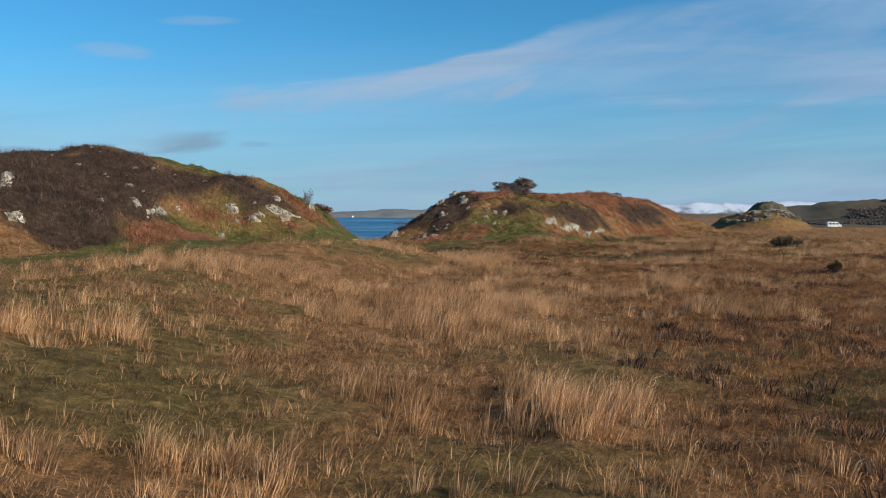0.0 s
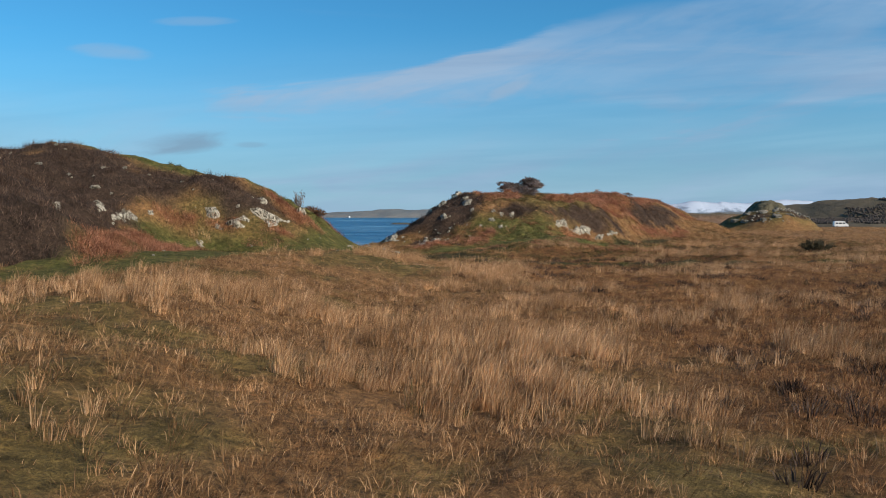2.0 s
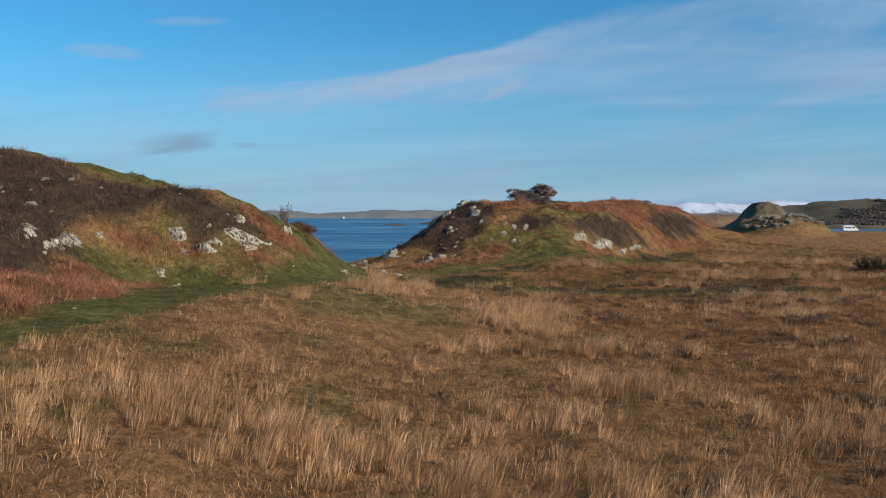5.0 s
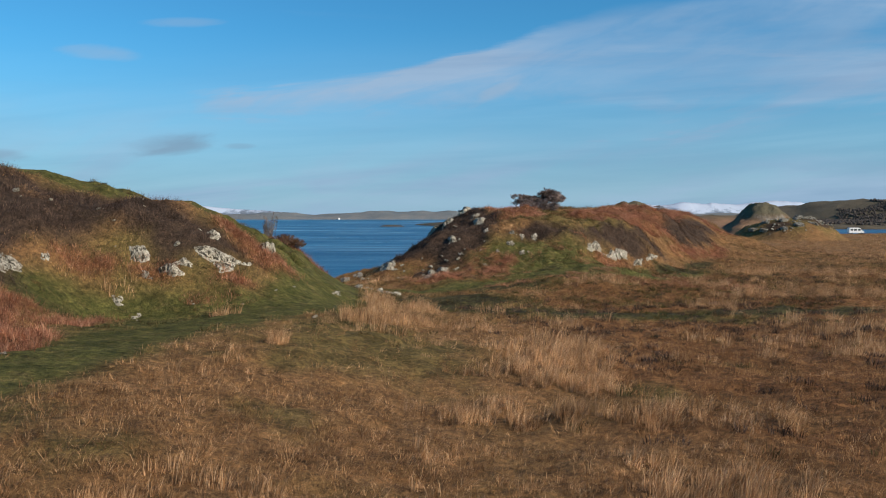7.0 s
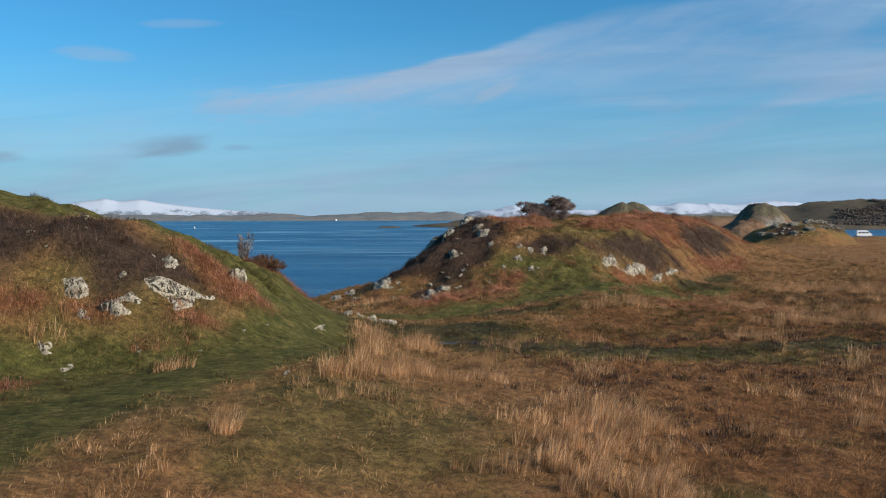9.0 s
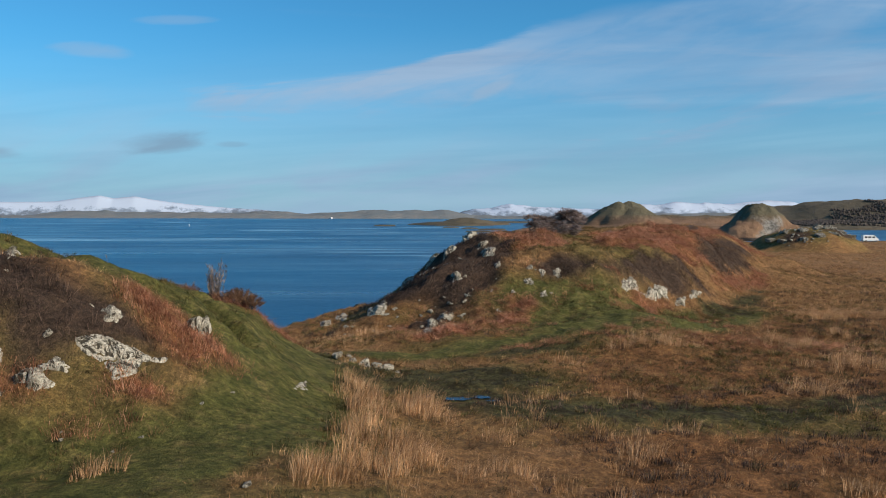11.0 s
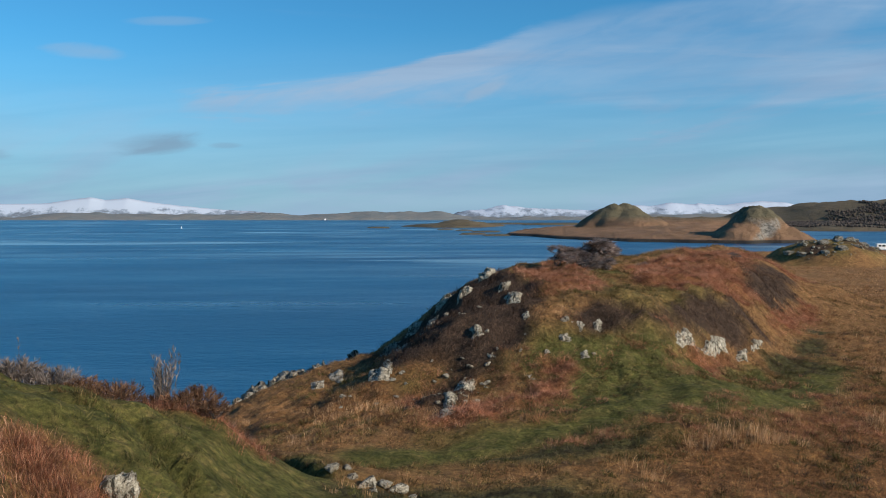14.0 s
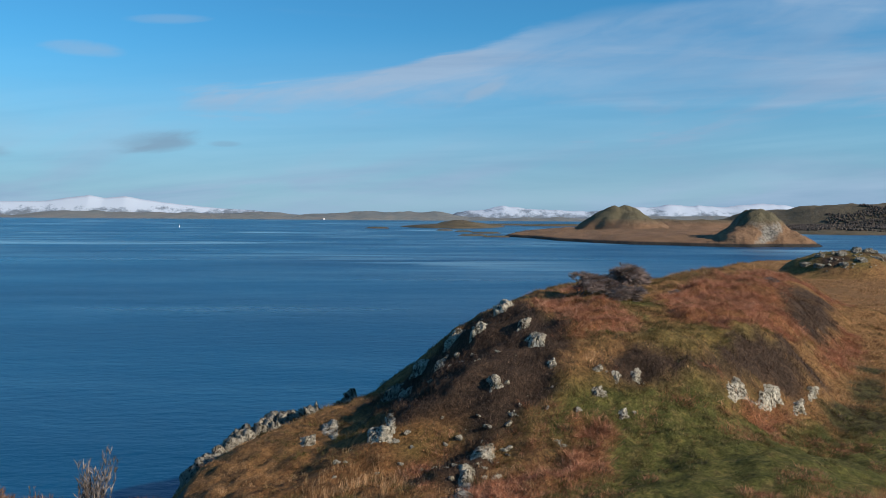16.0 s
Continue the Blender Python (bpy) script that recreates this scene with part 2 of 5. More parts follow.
def raw_height(x, y):
    wx, wy = x + 1.2 * fbm(x, y, 9, 3, 11), y + 1.2 * fbm(x, y, 9, 3, 23)
    z = -1.15 + 1.35 * smooth(0, 1, (-x - 1) / 9) - 0.0045 * np.maximum(x, 0)
    z = z + 0.22 * fbm(x, y, 14, 3, 5)
    z = z - 0.17 * np.maximum(0, -x - 3) * smooth(86, 101, y)
    west = inside(wx, wy, WEST_HILL)
    z = z + np.interp(west, [0, 2, 5, 8, 13, 22, 32, 60], [0, 1.1, 3.1, 4.7, 6.4, 8.8, 9.4, 9.4])
    z = z - (2.6 * smooth(-33, -48, x) + 1.0 * smooth(-30, -37, x)) * smooth(5, 20, west)
    east = inside(x + 0.5 * (wx - x), y + 0.5 * (wy - y), EAST_HILL)
    east = east * (1 + 0.35 * smooth(14, 27, x) * smooth(150, 135, y))
    z = z + np.interp(east, [0, 2, 5, 9, 14, 20, 60], [0, 1.1, 3.6, 5.9, 7.2, 7.8, 8.0])
    z = z + 0.1 * np.exp(-((x - 28.5) / 5) ** 2 - ((y - 140) / 7) ** 2)
    z = z + 1.0 * fbm(x, y, 5, 3, 35) * smooth(2, 8, east)
    z = z + 1.3 * np.exp(-((x - 2.6) / 3.2) ** 2 - ((y - 121) / 4.5) ** 2)
    z = z - 0.11 * np.maximum(0, y - 80) * smooth(1, 5, west) + 0.4 * fbm(x, y, 7, 3, 37) * smooth(2, 8, west)
    z = z + 1.2 * np.exp(-((x + 12) / 2.2) ** 2 - ((y - 87.3) / 2.2) ** 2) - 0.9 * np.exp(-((x + 17.5) / 2.6) ** 2 - ((y - 83.5) / 4) ** 2)
    z = z + 2.2 * np.exp(-((x - 39) / 7) ** 2 - ((y - 149) / 8) ** 2)
    knob = np.hypot((x - 98) / 14.5, (y - 258) / 14) + 0.18 * fbm(x, y, 12, 3, 31)
    z = z + 6.0 * np.clip(1 - knob ** 2, 0, 1) ** 0.58
    for cx, cy, reach, lift in WEST_SWELLS + APRON_SWELLS + EAST_SWELLS + BACK_SWELLS:
        z = z + lift * np.exp(-((x - cx) ** 2 + (y - cy) ** 2) / reach ** 2)
    coast = inside(wx, wy, COAST)
    z = z - np.interp(-coast, [-3, 0, 2, 6, 30, 60], [0, 0.6, 3.0, 9, 32, 36])
    return z


LOW_X, LOW_Y, CELL = -140.0, -60.0, 1.0
gx, gy = np.meshgrid(np.arange(LOW_X, 331, CELL), np.arange(LOW_Y, 461, CELL))
TABLE = raw_height(gx, gy)
for _ in range(3):
    pad = np.pad(TABLE, 1, mode="edge")
    TABLE = (pad[:-2, 1:-1] + pad[2:, 1:-1] + pad[1:-1, :-2] + pad[1:-1, 2:] + 4 * pad[1:-1, 1:-1]) / 8


def height(x, y):
    """Ground height in metres."""
    x, y = np.asarray(x, float), np.asarray(y, float)
    u = np.clip((x - LOW_X) / CELL, 0, TABLE.shape[1] - 1.001)
    v = np.clip((y - LOW_Y) / CELL, 0, TABLE.shape[0] - 1.001)
    i, j = u.astype(int), v.astype(int)
    u, v = u - i, v - j
    z = (TABLE[j, i] * (1 - u) + TABLE[j, i + 1] * u) * (1 - v) + (TABLE[j + 1, i] * (1 - u) + TABLE[j + 1, i + 1] * u) * v
    path = 1 - smooth(0.8, 3.0, line_distance(x, y, PATH_LINE))
    z = z + (0.24 * fbm(x, y, 2.2, 3, 41) + (0.16 + 0.12 * smooth(95, 103, y)) * fbm(x, y, 0.9, 2, 47)) * (1 - 0.8 * path)
    z = z + 0.8 * heather(x, y) * fbm(x, y, 2.4, 3, 51)
    z = z + 0.55 * bracken(x, y) * fbm(x, y, 1.5, 2, 53)
    z = z + 0.34 * fbm(x, y, 1.2, 2, 49) * smooth(74, 79, y) * smooth(-8, -11, x) * smooth(100, 94, y)
    z = z - 1.0 * np.exp(-(line_distance(x, y, GULLY) / 0.5) ** 2)
    wet = np.clip(1.4 - np.hypot((x + 1) / 3.6, (y - 82.6) / 1.5), 0, 1)
    z = z * (1 - wet) + (-1.5) * wet
    z = z - 0.9 * np.exp(-(line_distance(x, y, FOLD) / 0.42) ** 2)
    z = z - 0.14 * np.exp(-(line_distance(x, y, DITCH) / 0.8) ** 2)
    return z


def patches(x, y, spots, seed, ragged=0.35, size=5.0, inner=0.75, outer=1.15):
    """How much a point belongs to a cover that grows in ragged ovals: x, y, half-widths, turn."""
    total = np.zeros(np.shape(x))
    n = ragged * fbm(x, y, size, 4, seed) + 0.5 * ragged * fbm(x, y, 0.9, 2, seed + 7)
    for cx, cy, rx, ry, turn in spots:
        c, s = math.cos(radians(turn)), math.sin(radians(turn))
        u, v = ((x - cx) * c + (y - cy) * s) / rx, (-(x - cx) * s + (y - cy) * c) / ry
        total = np.maximum(total, 1 - smooth(inner, outer, np.hypot(u, v) + n))
    return total


# what grows where: outlines of the stands, x, y
HEATHER = [[(-6.6, 122), (-3, 125), (-0.5, 127), (4.4, 128), (4.2, 119.8), (5.2, 117.6), (4.9, 112.4), (3.8, 109.7), (1.8, 107.4), (-0.4, 106.8), (-2.1, 108.3), (-5.5, 109.4), (-6.9, 113)],
           [(-2.6, 107.4), (-0.6, 107.4), (0.1, 105.2), (-0.5, 102.4), (-2, 100.8), (-2.8, 102.4)],
           [(5.2, 110.3), (7.2, 111.5), (8.9, 112), (11.1, 112), (12.9, 113.2), (17, 118), (20.9, 121), (24, 123.4), (25.4, 122), (20, 115.6), (14.8, 111.6), (12.6, 110.5), (10.6, 110.2), (7, 110)],
           [(35, 151), (39.9, 153), (42, 153), (37.6, 144.3), (30, 132.2), (27.6, 134), (29.2, 139)],
           [(-13.2, 74.5), (-12, 73.6), (-13.2, 73), (-14.4, 72), (-16.4, 71.4), (-18.8, 71.4), (-20, 70), (-21, 68.2), (-19.8, 61.5), (-17.8, 53), (-17.2, 47), (-19.5, 44.1), (-23, 43),
            (-34, 50), (-42, 65), (-40, 78), (-30, 77), (-24.6, 76), (-22.6, 77), (-18.5, 75.3), (-16.6, 75), (-15, 75.5)],
           [(-16.4, 72.4), (-14, 75), (-12, 74), (-12.2, 72.9), (-14.4, 71.8), (-15.8, 71.2)]]
HEATHER_SPOTS = [(92, 252, 4, 4, 0), (104, 253, 4, 3, 0), (120, 95, 30, 12, 0), (-8.5, 131, 2.5, 2, 0)]
BRACKEN = [[(4.8, 127), (8, 130.3), (8.4, 123.6), (11.5, 121.2), (9.9, 114.4), (7, 113.3), (5, 114.6), (4.4, 118.7)],
           [(16, 131), (22, 141), (33, 155), (36.6, 153), (29.2, 137), (29.4, 133), (25, 126), (20, 122), (17, 119), (14, 121)],
           [(30.2, 132.7), (38.6, 146), (40.4, 145), (34, 133.5), (27, 123.6), (25.2, 123.6)],
           [(4, 107.4), (6.4, 106.8), (6, 105.2), (3.6, 105.3)], [(3.4, 105), (5.5, 104.8), (5.1, 102.3), (2.9, 101.8)],
           [(12.8, 109), (18.9, 113.6), (18.6, 112.2), (12.6, 107.8)],
           [(-14.2, 75.4), (-13.4, 78), (-12, 76.8), (-10.8, 75.8), (-9.9, 76), (-10.2, 74.2), (-11.4, 73.2), (-12.4, 73.7), (-13.2, 74.4)],
           [(-17.4, 49), (-20, 62), (-18.6, 62), (-15.6, 50), (-14.6, 46), (-16, 45.3)]]
BRACKEN_SPOTS = [(-19.2, 69.4, 1.6, 0.6, 25), (-15.9, 70.1, 1.6, 0.4, 0), (-12.6, 71.0, 1.6, 0.45, 25), (-15.2, 53.5, 0.8, 2.6, 8), (-16.5, 61, 1.2, 1.6, 0), (-13, 87, 3.5, 1.5, -10), (-11.4, 87.4, 2.0, 0.9, 0), (-14, 86.2, 2.2, 0.8, 0), (-13.4, 69.3, 1.6, 0.3, 10), (-1.5, 99.5, 1.6, 1.2, 0), (1.2, 101.4, 1.6, 1.0, 0), (-4, 105, 1.4, 1.0, 0),
                 (20.4, 42.6, 1.0, 1.2, 0), (40, 158, 6, 4, 0), (9, 136, 5, 3, 0)]
TURF = [[(14, 97), (20, 103), (24, 110), (26.5, 115.5), (24.5, 116), (21, 112), (16, 106), (12, 101)],
        [(2.8, 106.4), (4.4, 109.2), (5.6, 109.7), (10.6, 109.9), (13.2, 109.6), (12.6, 107.8), (20.6, 113.6), (21.4, 111), (20.3, 105.9), (17.4, 100.7), (11, 97.2), (5.1, 98), (1.6, 99), (4.6, 103.6)],
        [(-20.6, 67.2), (-16.4, 69.8), (-13, 70.1), (-10.8, 71.2), (-9.8, 73.4), (-9, 78), (-9, 84), (-5.5, 84), (-5.4, 74), (-8, 63), (-13, 58), (-18.4, 60)],
        [(-45, 80), (-30, 77.8), (-24, 77), (-18, 76.2), (-15, 76.4), (-13.8, 78.6), (-11.5, 77.6), (-9.8, 77.2), (-8.4, 84), (-11, 92), (-24, 97), (-45, 99)]]
TURF_SPOTS = [(-13.5, 82, 4.5, 3.2, 0), (-17, 82.5, 5, 3.5, 0), (-11, 85.2, 3, 2.4, 0), (-10.5, 79, 2.5, 3, 0), (-18, 65.5, 4.5, 2.6, 10), (-14, 67.8, 5, 2.0, 25), (-12.5, 62, 4.5, 9, 8), (-8, 74, 3.5, 7, 5), (-8.5, 86, 2.6, 7, 15),
              (-16, 46, 3.4, 7, 10), (-21, 80.5, 10, 3.6, 6), (-34, 84, 12, 6, 4), (10, 121, 2.2, 3, 20), (12.5, 126.5, 3.0, 2.5, 0), (26, 115, 2.0, 5, -30)]
MOSS_SPOTS = [(14, 116.5, 8, 4, 20), (21, 128, 7, 4, 45), (-1, 86, 7, 4, 0), (2, 95, 7, 3, 0), (9, 78.5, 13, 3.6, 0), (-16, 70.5, 6.5, 2.2, 8), (12, 108, 13, 4, 5), (10, 118, 5, 4, 0), (98, 257, 15, 13, 0), (-6, 15, 4, 3, 20), (-10, 22, 6, 4, 0), (3.4, 18.6, 1.3, 0.6, 0), (6, 22, 3, 0.9, 0), (-12, 30, 4, 2, 0), (-4, 60, 4, 6, 0), (16, 80, 7, 2, 0), (6, 96, 6, 3, 0), (5.4, 54.5, 1.6, 1.6, 0)]
NEAR_STANDS = [(0.2, 26.6, 4.2, 3.0, 0), (10.8, 31.6, 2.2, 2.2, 0), (-3.4, 11.2, 1.9, 1.3, 0), (-1.0, 15.6, 1.0, 1.6, 0), (2.3, 15.8, 1.4, 2.2, 0), (11.2, 42.7, 0.8, 1.4, 0), (-6.5, 36.5, 5.6, 3.2, 8), (-6.8, 18, 0.8, 1.2, 0), (0.4, 31.5, 3.6, 4.4, 0),
               (4.2, 44, 2.2, 1.8, 0), (6.2, 28.6, 0.8, 0.8, 0), (3.6, 28.6, 1.0, 1.2, 0), (-11, 36, 2.6, 2, 0), (0.6, 11.4, 1.6, 0.7, 0)]
FAR_STANDS = [(2.6, 57.5, 2.0, 4.6, 8), (4.2, 63.5, 2.0, 3.2, 0), (-0.3, 57.2, 0.8, 1.3, 0), (8.2, 60.4, 0.9, 0.8, 0), (9.8, 60.4, 0.5, 0.8, 0), (3.3, 52.2, 0.8, 1.6, 0), (7.4, 50, 1.6, 0.7, 0), (5.5, 71.9, 0.9, 1.4, 0), (2, 51, 4.5, 1.2, 0),
              (11.8, 93, 3.4, 1.4, 10), (5.7, 90, 1.0, 1.2, 0), (6.8, 81.2, 1.3, 0.9, 0), (21.8, 97.1, 1.6, 2.4, 0), (1.3, 77.7, 0.5, 1.2, 0), (23.2, 107.6, 1.5, 3.6, -25), (30, 90, 9, 2, 0), (22, 71, 5, 1.2, 0), (36, 112, 10, 3, 0)]
CLUMPS = [(-3.9, 70.6, 1.7, 3.6, 8), (-5.4, 66.6, 0.8, 1.3, 0), (-7.4, 56.3, 0.55, 0.6, 0), (-11.4, 66, 0.6, 0.5, 0), (-5.0, 79, 0.8, 5.0, 10), (-2.5, 78.9, 0.7, 2.6, 0)]
BOG = [(-1, 86, 6, 2.6, 0), (4, 93.5, 4, 0.9, 10), (7, 79.6, 9, 2.2, 0), (21, 82, 8, 1.6, 0), (-2, 82.5, 4.5, 1.8, 0), (13, 81, 9, 1.0, 0), (28, 80, 9, 1.2, 0), (24.6, 115.5, 2.2, 4.6, -32), (29.5, 124, 1.5, 5, -32), (33.5, 131, 1.4, 3, -30)]


def stands(x, y, outlines, seed, ragged=0.9, size=2.6, soft=0.45):
    """How much a point belongs to a cover that grows within ragged outlines."""
    total = np.zeros(np.shape(x))
    n = ragged * fbm(x, y, size, 4, seed) + 0.4 * ragged * fbm(x, y, 0.8, 2, seed + 7)
    for outline in outlines:
        total = np.maximum(total, smooth(-soft, soft, inside(x, y, outline) + n))
    return total


def heather_of(x, y):
    return np.maximum(stands(x, y, HEATHER, 61, 1.5, 2.6, 0.8), patches(x, y, HEATHER_SPOTS, 61, 0.4)) * smooth(-0.75, -0.4, fbm(x, y, 2.6, 4, 63))


def bog_of(x, y):
    return patches(x, y, BOG, 65, 0.4, 3.0)


def heath_of(x, y):
    """The redder, wetter half of the moor."""
    wet = smooth(-0.5, 0.7, (x - 3.5) / 5 + 1.3 * fbm(x, y, 9, 4, 67)) * smooth(112, 95, y - 0.6 * np.maximum(x - 10, 0))
    return np.maximum(wet, 0.75 * patches(x, y, [(-6, 105.5, 9, 6.5, 0)], 69, 0.6))


def bracken_of(x, y):
    grown = np.maximum(stands(x, y, BRACKEN, 71, 0.9, 2.0), patches(x, y, BRACKEN_SPOTS, 71, 0.7, 3.0, 0.5, 1.2))
    return grown * smooth(-0.55, -0.1, fbm(x, y, 2.2, 4, 73)) * (1 - 0.9 * heather_of(x, y))


def turf_of(x, y):
    paths = np.minimum(line_distance(x, y, PATH_LINE), line_distance(x, y, EAST_PATH) + 0.6) + 0.8 * fbm(x, y, 3, 3, 83)
    mottle = smooth(-0.02, 0.4, fbm(x, y, 3.0, 4, 87) + 0.12 * smooth(5, -3, x) * smooth(50, 25, y)) * smooth(102, 92, y) * (1 - 0.75 * smooth(-6, 0, x) * smooth(18, 34, y))
    grown = np.maximum(np.maximum(stands(x, y, TURF, 81, 0.9, 3.0, 0.7), patches(x, y, TURF_SPOTS, 81, 0.45, 5.0, 0.6, 1.2)), 0.65 * patches(x, y, MOSS_SPOTS, 85, 0.6, 4.0, 0.5, 1.3))
    return np.maximum(np.maximum(grown, 0.6 * mottle), 1 - smooth(1.2, 3.2, paths))


def clumps_of(x, y):
    return patches(x, y, CLUMPS, 75, 0.35, 1.5)


def rushes_of(x, y):
    stray = smooth(0.0, 0.4, fbm(x, y, 4.5, 4, 77)) * 0.6 * (1 - 0.75 * smooth(3, 6, x) * smooth(44, 34, y)) * smooth(-0.5, 0.5, np.abs(y - 58) - 4)
    clear = (1 - turf_of(x, y)) * (1 - heather_of(x, y)) * (1 - bracken_of(x, y)) * (1 - 0.4 * bog_of(x, y))
    grown = np.maximum(patches(x, y, NEAR_STANDS + FAR_STANDS, 75, 0.5, 3.5, 0.55, 1.3), stray) * np.maximum(clear, 0.6 * patches(x, y, NEAR_STANDS, 75, 0.3))
    return np.maximum(grown, clumps_of(x, y)) * smooth(-10, 0, 104.5 - y + 0.3 * np.maximum(x - 15, 0) ** 1.3)


# the covers once worked out on a fine grid, and read from it
MAP_X, MAP_Y, MAP_STEP = -62.0, 0.0, 0.4
map_x, map_y = np.meshgrid(np.arange(MAP_X, 78, MAP_STEP), np.arange(MAP_Y, 202, MAP_STEP))
MAPS = {}


def mapped(cover, x, y):
    x, y = np.asarray(x, float), np.asarray(y, float)
    if cover not in MAPS:
        MAPS[cover] = cover(map_x, map_y)
    table = MAPS[cover]
    u, v = (x - MAP_X) / MAP_STEP, (y - MAP_Y) / MAP_STEP
    within = (u >= 0) & (u < table.shape[1] - 1.01) & (v >= 0) & (v < table.shape[0] - 1.01)
    u, v = np.where(within, u, 0), np.where(within, v, 0)
    i, j = u.astype(int), v.astype(int)
    u, v = u - i, v - j
    out = (table[j, i] * (1 - u) + table[j, i + 1] * u) * (1 - v) + (table[j + 1, i] * (1 - u) + table[j + 1, i + 1] * u) * v
    if not np.all(within):
        out = np.array(out)
        out[~within] = cover(x[~within], y[~within])
    return out


def heather(x, y):
    return mapped(heather_of, x, y)


def bog(x, y):
    return mapped(bog_of, x, y)


def heath(x, y):
    return mapped(heath_of, x, y)


def rushes(x, y):
    return mapped(rushes_of, x, y)


def bracken(x, y):
    return mapped(bracken_of, x, y)


def turf(x, y):
    return mapped(turf_of, x, y)


# ---- materials ----
def material(name, rough=0.9, spec=0.2):
    m = bpy.data.materials.new(name)
    m.use_nodes = True
    b = m.node_tree.nodes["Principled BSDF"]
    b.inputs["Roughness"].default_value = rough
    b.inputs["Specular IOR Level"].default_value = spec
    return m, m.node_tree, b


def noise_node(tree, scale, detail=4.0, rough=0.6, stretch=(1, 1, 1), distort=0.0):
    n = tree.nodes
    co = n.new("ShaderNodeTexCoord")
    mp = n.new("ShaderNodeMapping")
    mp.inputs["Scale"].default_value = stretch
    link(tree, co.outputs["Object"], mp.inputs["Vector"])
    t = n.new("ShaderNodeTexNoise")
    t.inputs["Scale"].default_value, t.inputs["Detail"].default_value, t.inputs["Roughness"].default_value = scale, detail, rough
    t.inputs["Distortion"].default_value = distort
    link(tree, mp.outputs[0], t.inputs["Vector"])
    return t.outputs["Fac"]


def ramp(tree, fac, stops):
    r = tree.nodes.new("ShaderNodeValToRGB")
    el = r.color_ramp.elements
    while len(el) < len(stops):
        el.new(0.5)
    for e, (p, c) in zip(el, stops):
        e.position, e.color = p, (*c, 1)
    link(tree, fac, r.inputs["Fac"])
    return r.outputs["Color"]


def mixed(tree, fac, a, b, mode="MIX"):
    m = tree.nodes.new("ShaderNodeMix")
    m.data_type, m.blend_type = "RGBA", mode
    for sock, v in (("Factor", fac), ("A", a), ("B", b)):
        if isinstance(v, (int, float)):
            m.inputs[sock].default_value = v
        elif isinstance(v, tuple):
            m.inputs[sock].default_value = (*v, 1)
        else:
            link(tree, v, m.inputs[sock])
    return m.outputs["Result"]


def bump(tree, bsdf, fac, strength, distance):
    b = tree.nodes.new("ShaderNodeBump")
    b.inputs["Strength"].default_value, b.inputs["Distance"].default_value = strength, distance
    link(tree, fac, b.inputs["Height"])
    link(tree, b.outputs[0], bsdf.inputs["Normal"])


def attribute(tree, name):
    a = tree.nodes.new("ShaderNodeAttribute")
    a.attribute_name = name
    return a.outputs["Fac"]


def ground_material():
    m, t, b = material("moor_ground", 0.95, 0.1)
    fine, mid, wide = noise_node(t, 14, 6, 0.8), noise_node(t, 1.1, 6, 0.7), noise_node(t, 0.12, 4, 0.6)
    moor = mixed(t, wide, ramp(t, mid, [(0.3, (0.135, 0.072, 0.033)), (0.7, (0.29, 0.168, 0.078))]), ramp(t, fine, [(0.3, (0.14, 0.076, 0.035)), (0.7, (0.33, 0.192, 0.09))]))
    green = ramp(t, mid, [(0.3, (0.053, 0.062, 0.019)), (0.52, (0.100, 0.100, 0.032)), (0.74, (0.195, 0.152, 0.063))])
    dark = ramp(t, fine, [(0.3, (0.028, 0.020, 0.016)), (0.7, (0.09, 0.062, 0.046))])
    rust = ramp(t, fine, [(0.3, (0.09, 0.04, 0.02)), (0.7, (0.28, 0.14, 0.07))])
    stone = ramp(t, fine, [(0.35, (0.05, 0.045, 0.04)), (0.6, (0.22, 0.20, 0.17))])
    red = ramp(t, mid, [(0.3, (0.095, 0.048, 0.022)), (0.7, (0.26, 0.135, 0.06))])
    c = mixed(t, attribute(t, "heath"), moor, red)
    c = mixed(t, attribute(t, "turf"), c, green)
    c = mixed(t, attribute(t, "heather"), c, dark)
    c = mixed(t, attribute(t, "bracken"), c, rust)
    c = mixed(t, attribute(t, "bog"), c, ramp(t, mid, [(0.4, (0.040, 0.034, 0.018)), (0.6, (0.085, 0.08, 0.034))]))
    # matted thatch: tufts a hand wide, and stalks
    tufts, stalks = noise_node(t, 4.2, 5, 0.7, (1, 1, 1), 0.4), noise_node(t, 26, 4, 0.7)
    c = mixed(t, 1.0, c, ramp(t, tufts, [(0.28, (0.42, 0.42, 0.45)), (0.5, (1.0, 0.98, 0.95)), (0.72, (1.75, 1.6, 1.45))]), "MULTIPLY")
    c = mixed(t, 1.0, c, ramp(t, stalks, [(0.3, (0.62, 0.62, 0.62)), (0.7, (1.4, 1.36, 1.3))]), "MULTIPLY")
    blotch = noise_node(t, 0.8, 6, 0.75, (1, 1, 1), 0.6)
    c = mixed(t, 1.0, c, ramp(t, blotch, [(0.34, (0.62, 0.61, 0.58)), (0.48, (0.98, 0.98, 0.97)), (0.62, (1.28, 1.25, 1.2))]), "MULTIPLY")
    c = mixed(t, attribute(t, "stone"), c, stone)
    link(t, c, b.inputs["Base Color"])
    lumps = t.nodes.new("ShaderNodeMath")
    lumps.operation = "MULTIPLY_ADD"
    link(t, tufts, lumps.inputs[0])
    lumps.inputs[1].default_value = 2.4
    link(t, fine, lumps.inputs[2])
    bump(t, b, lumps.outputs[0], 0.9, 0.13)
    return m


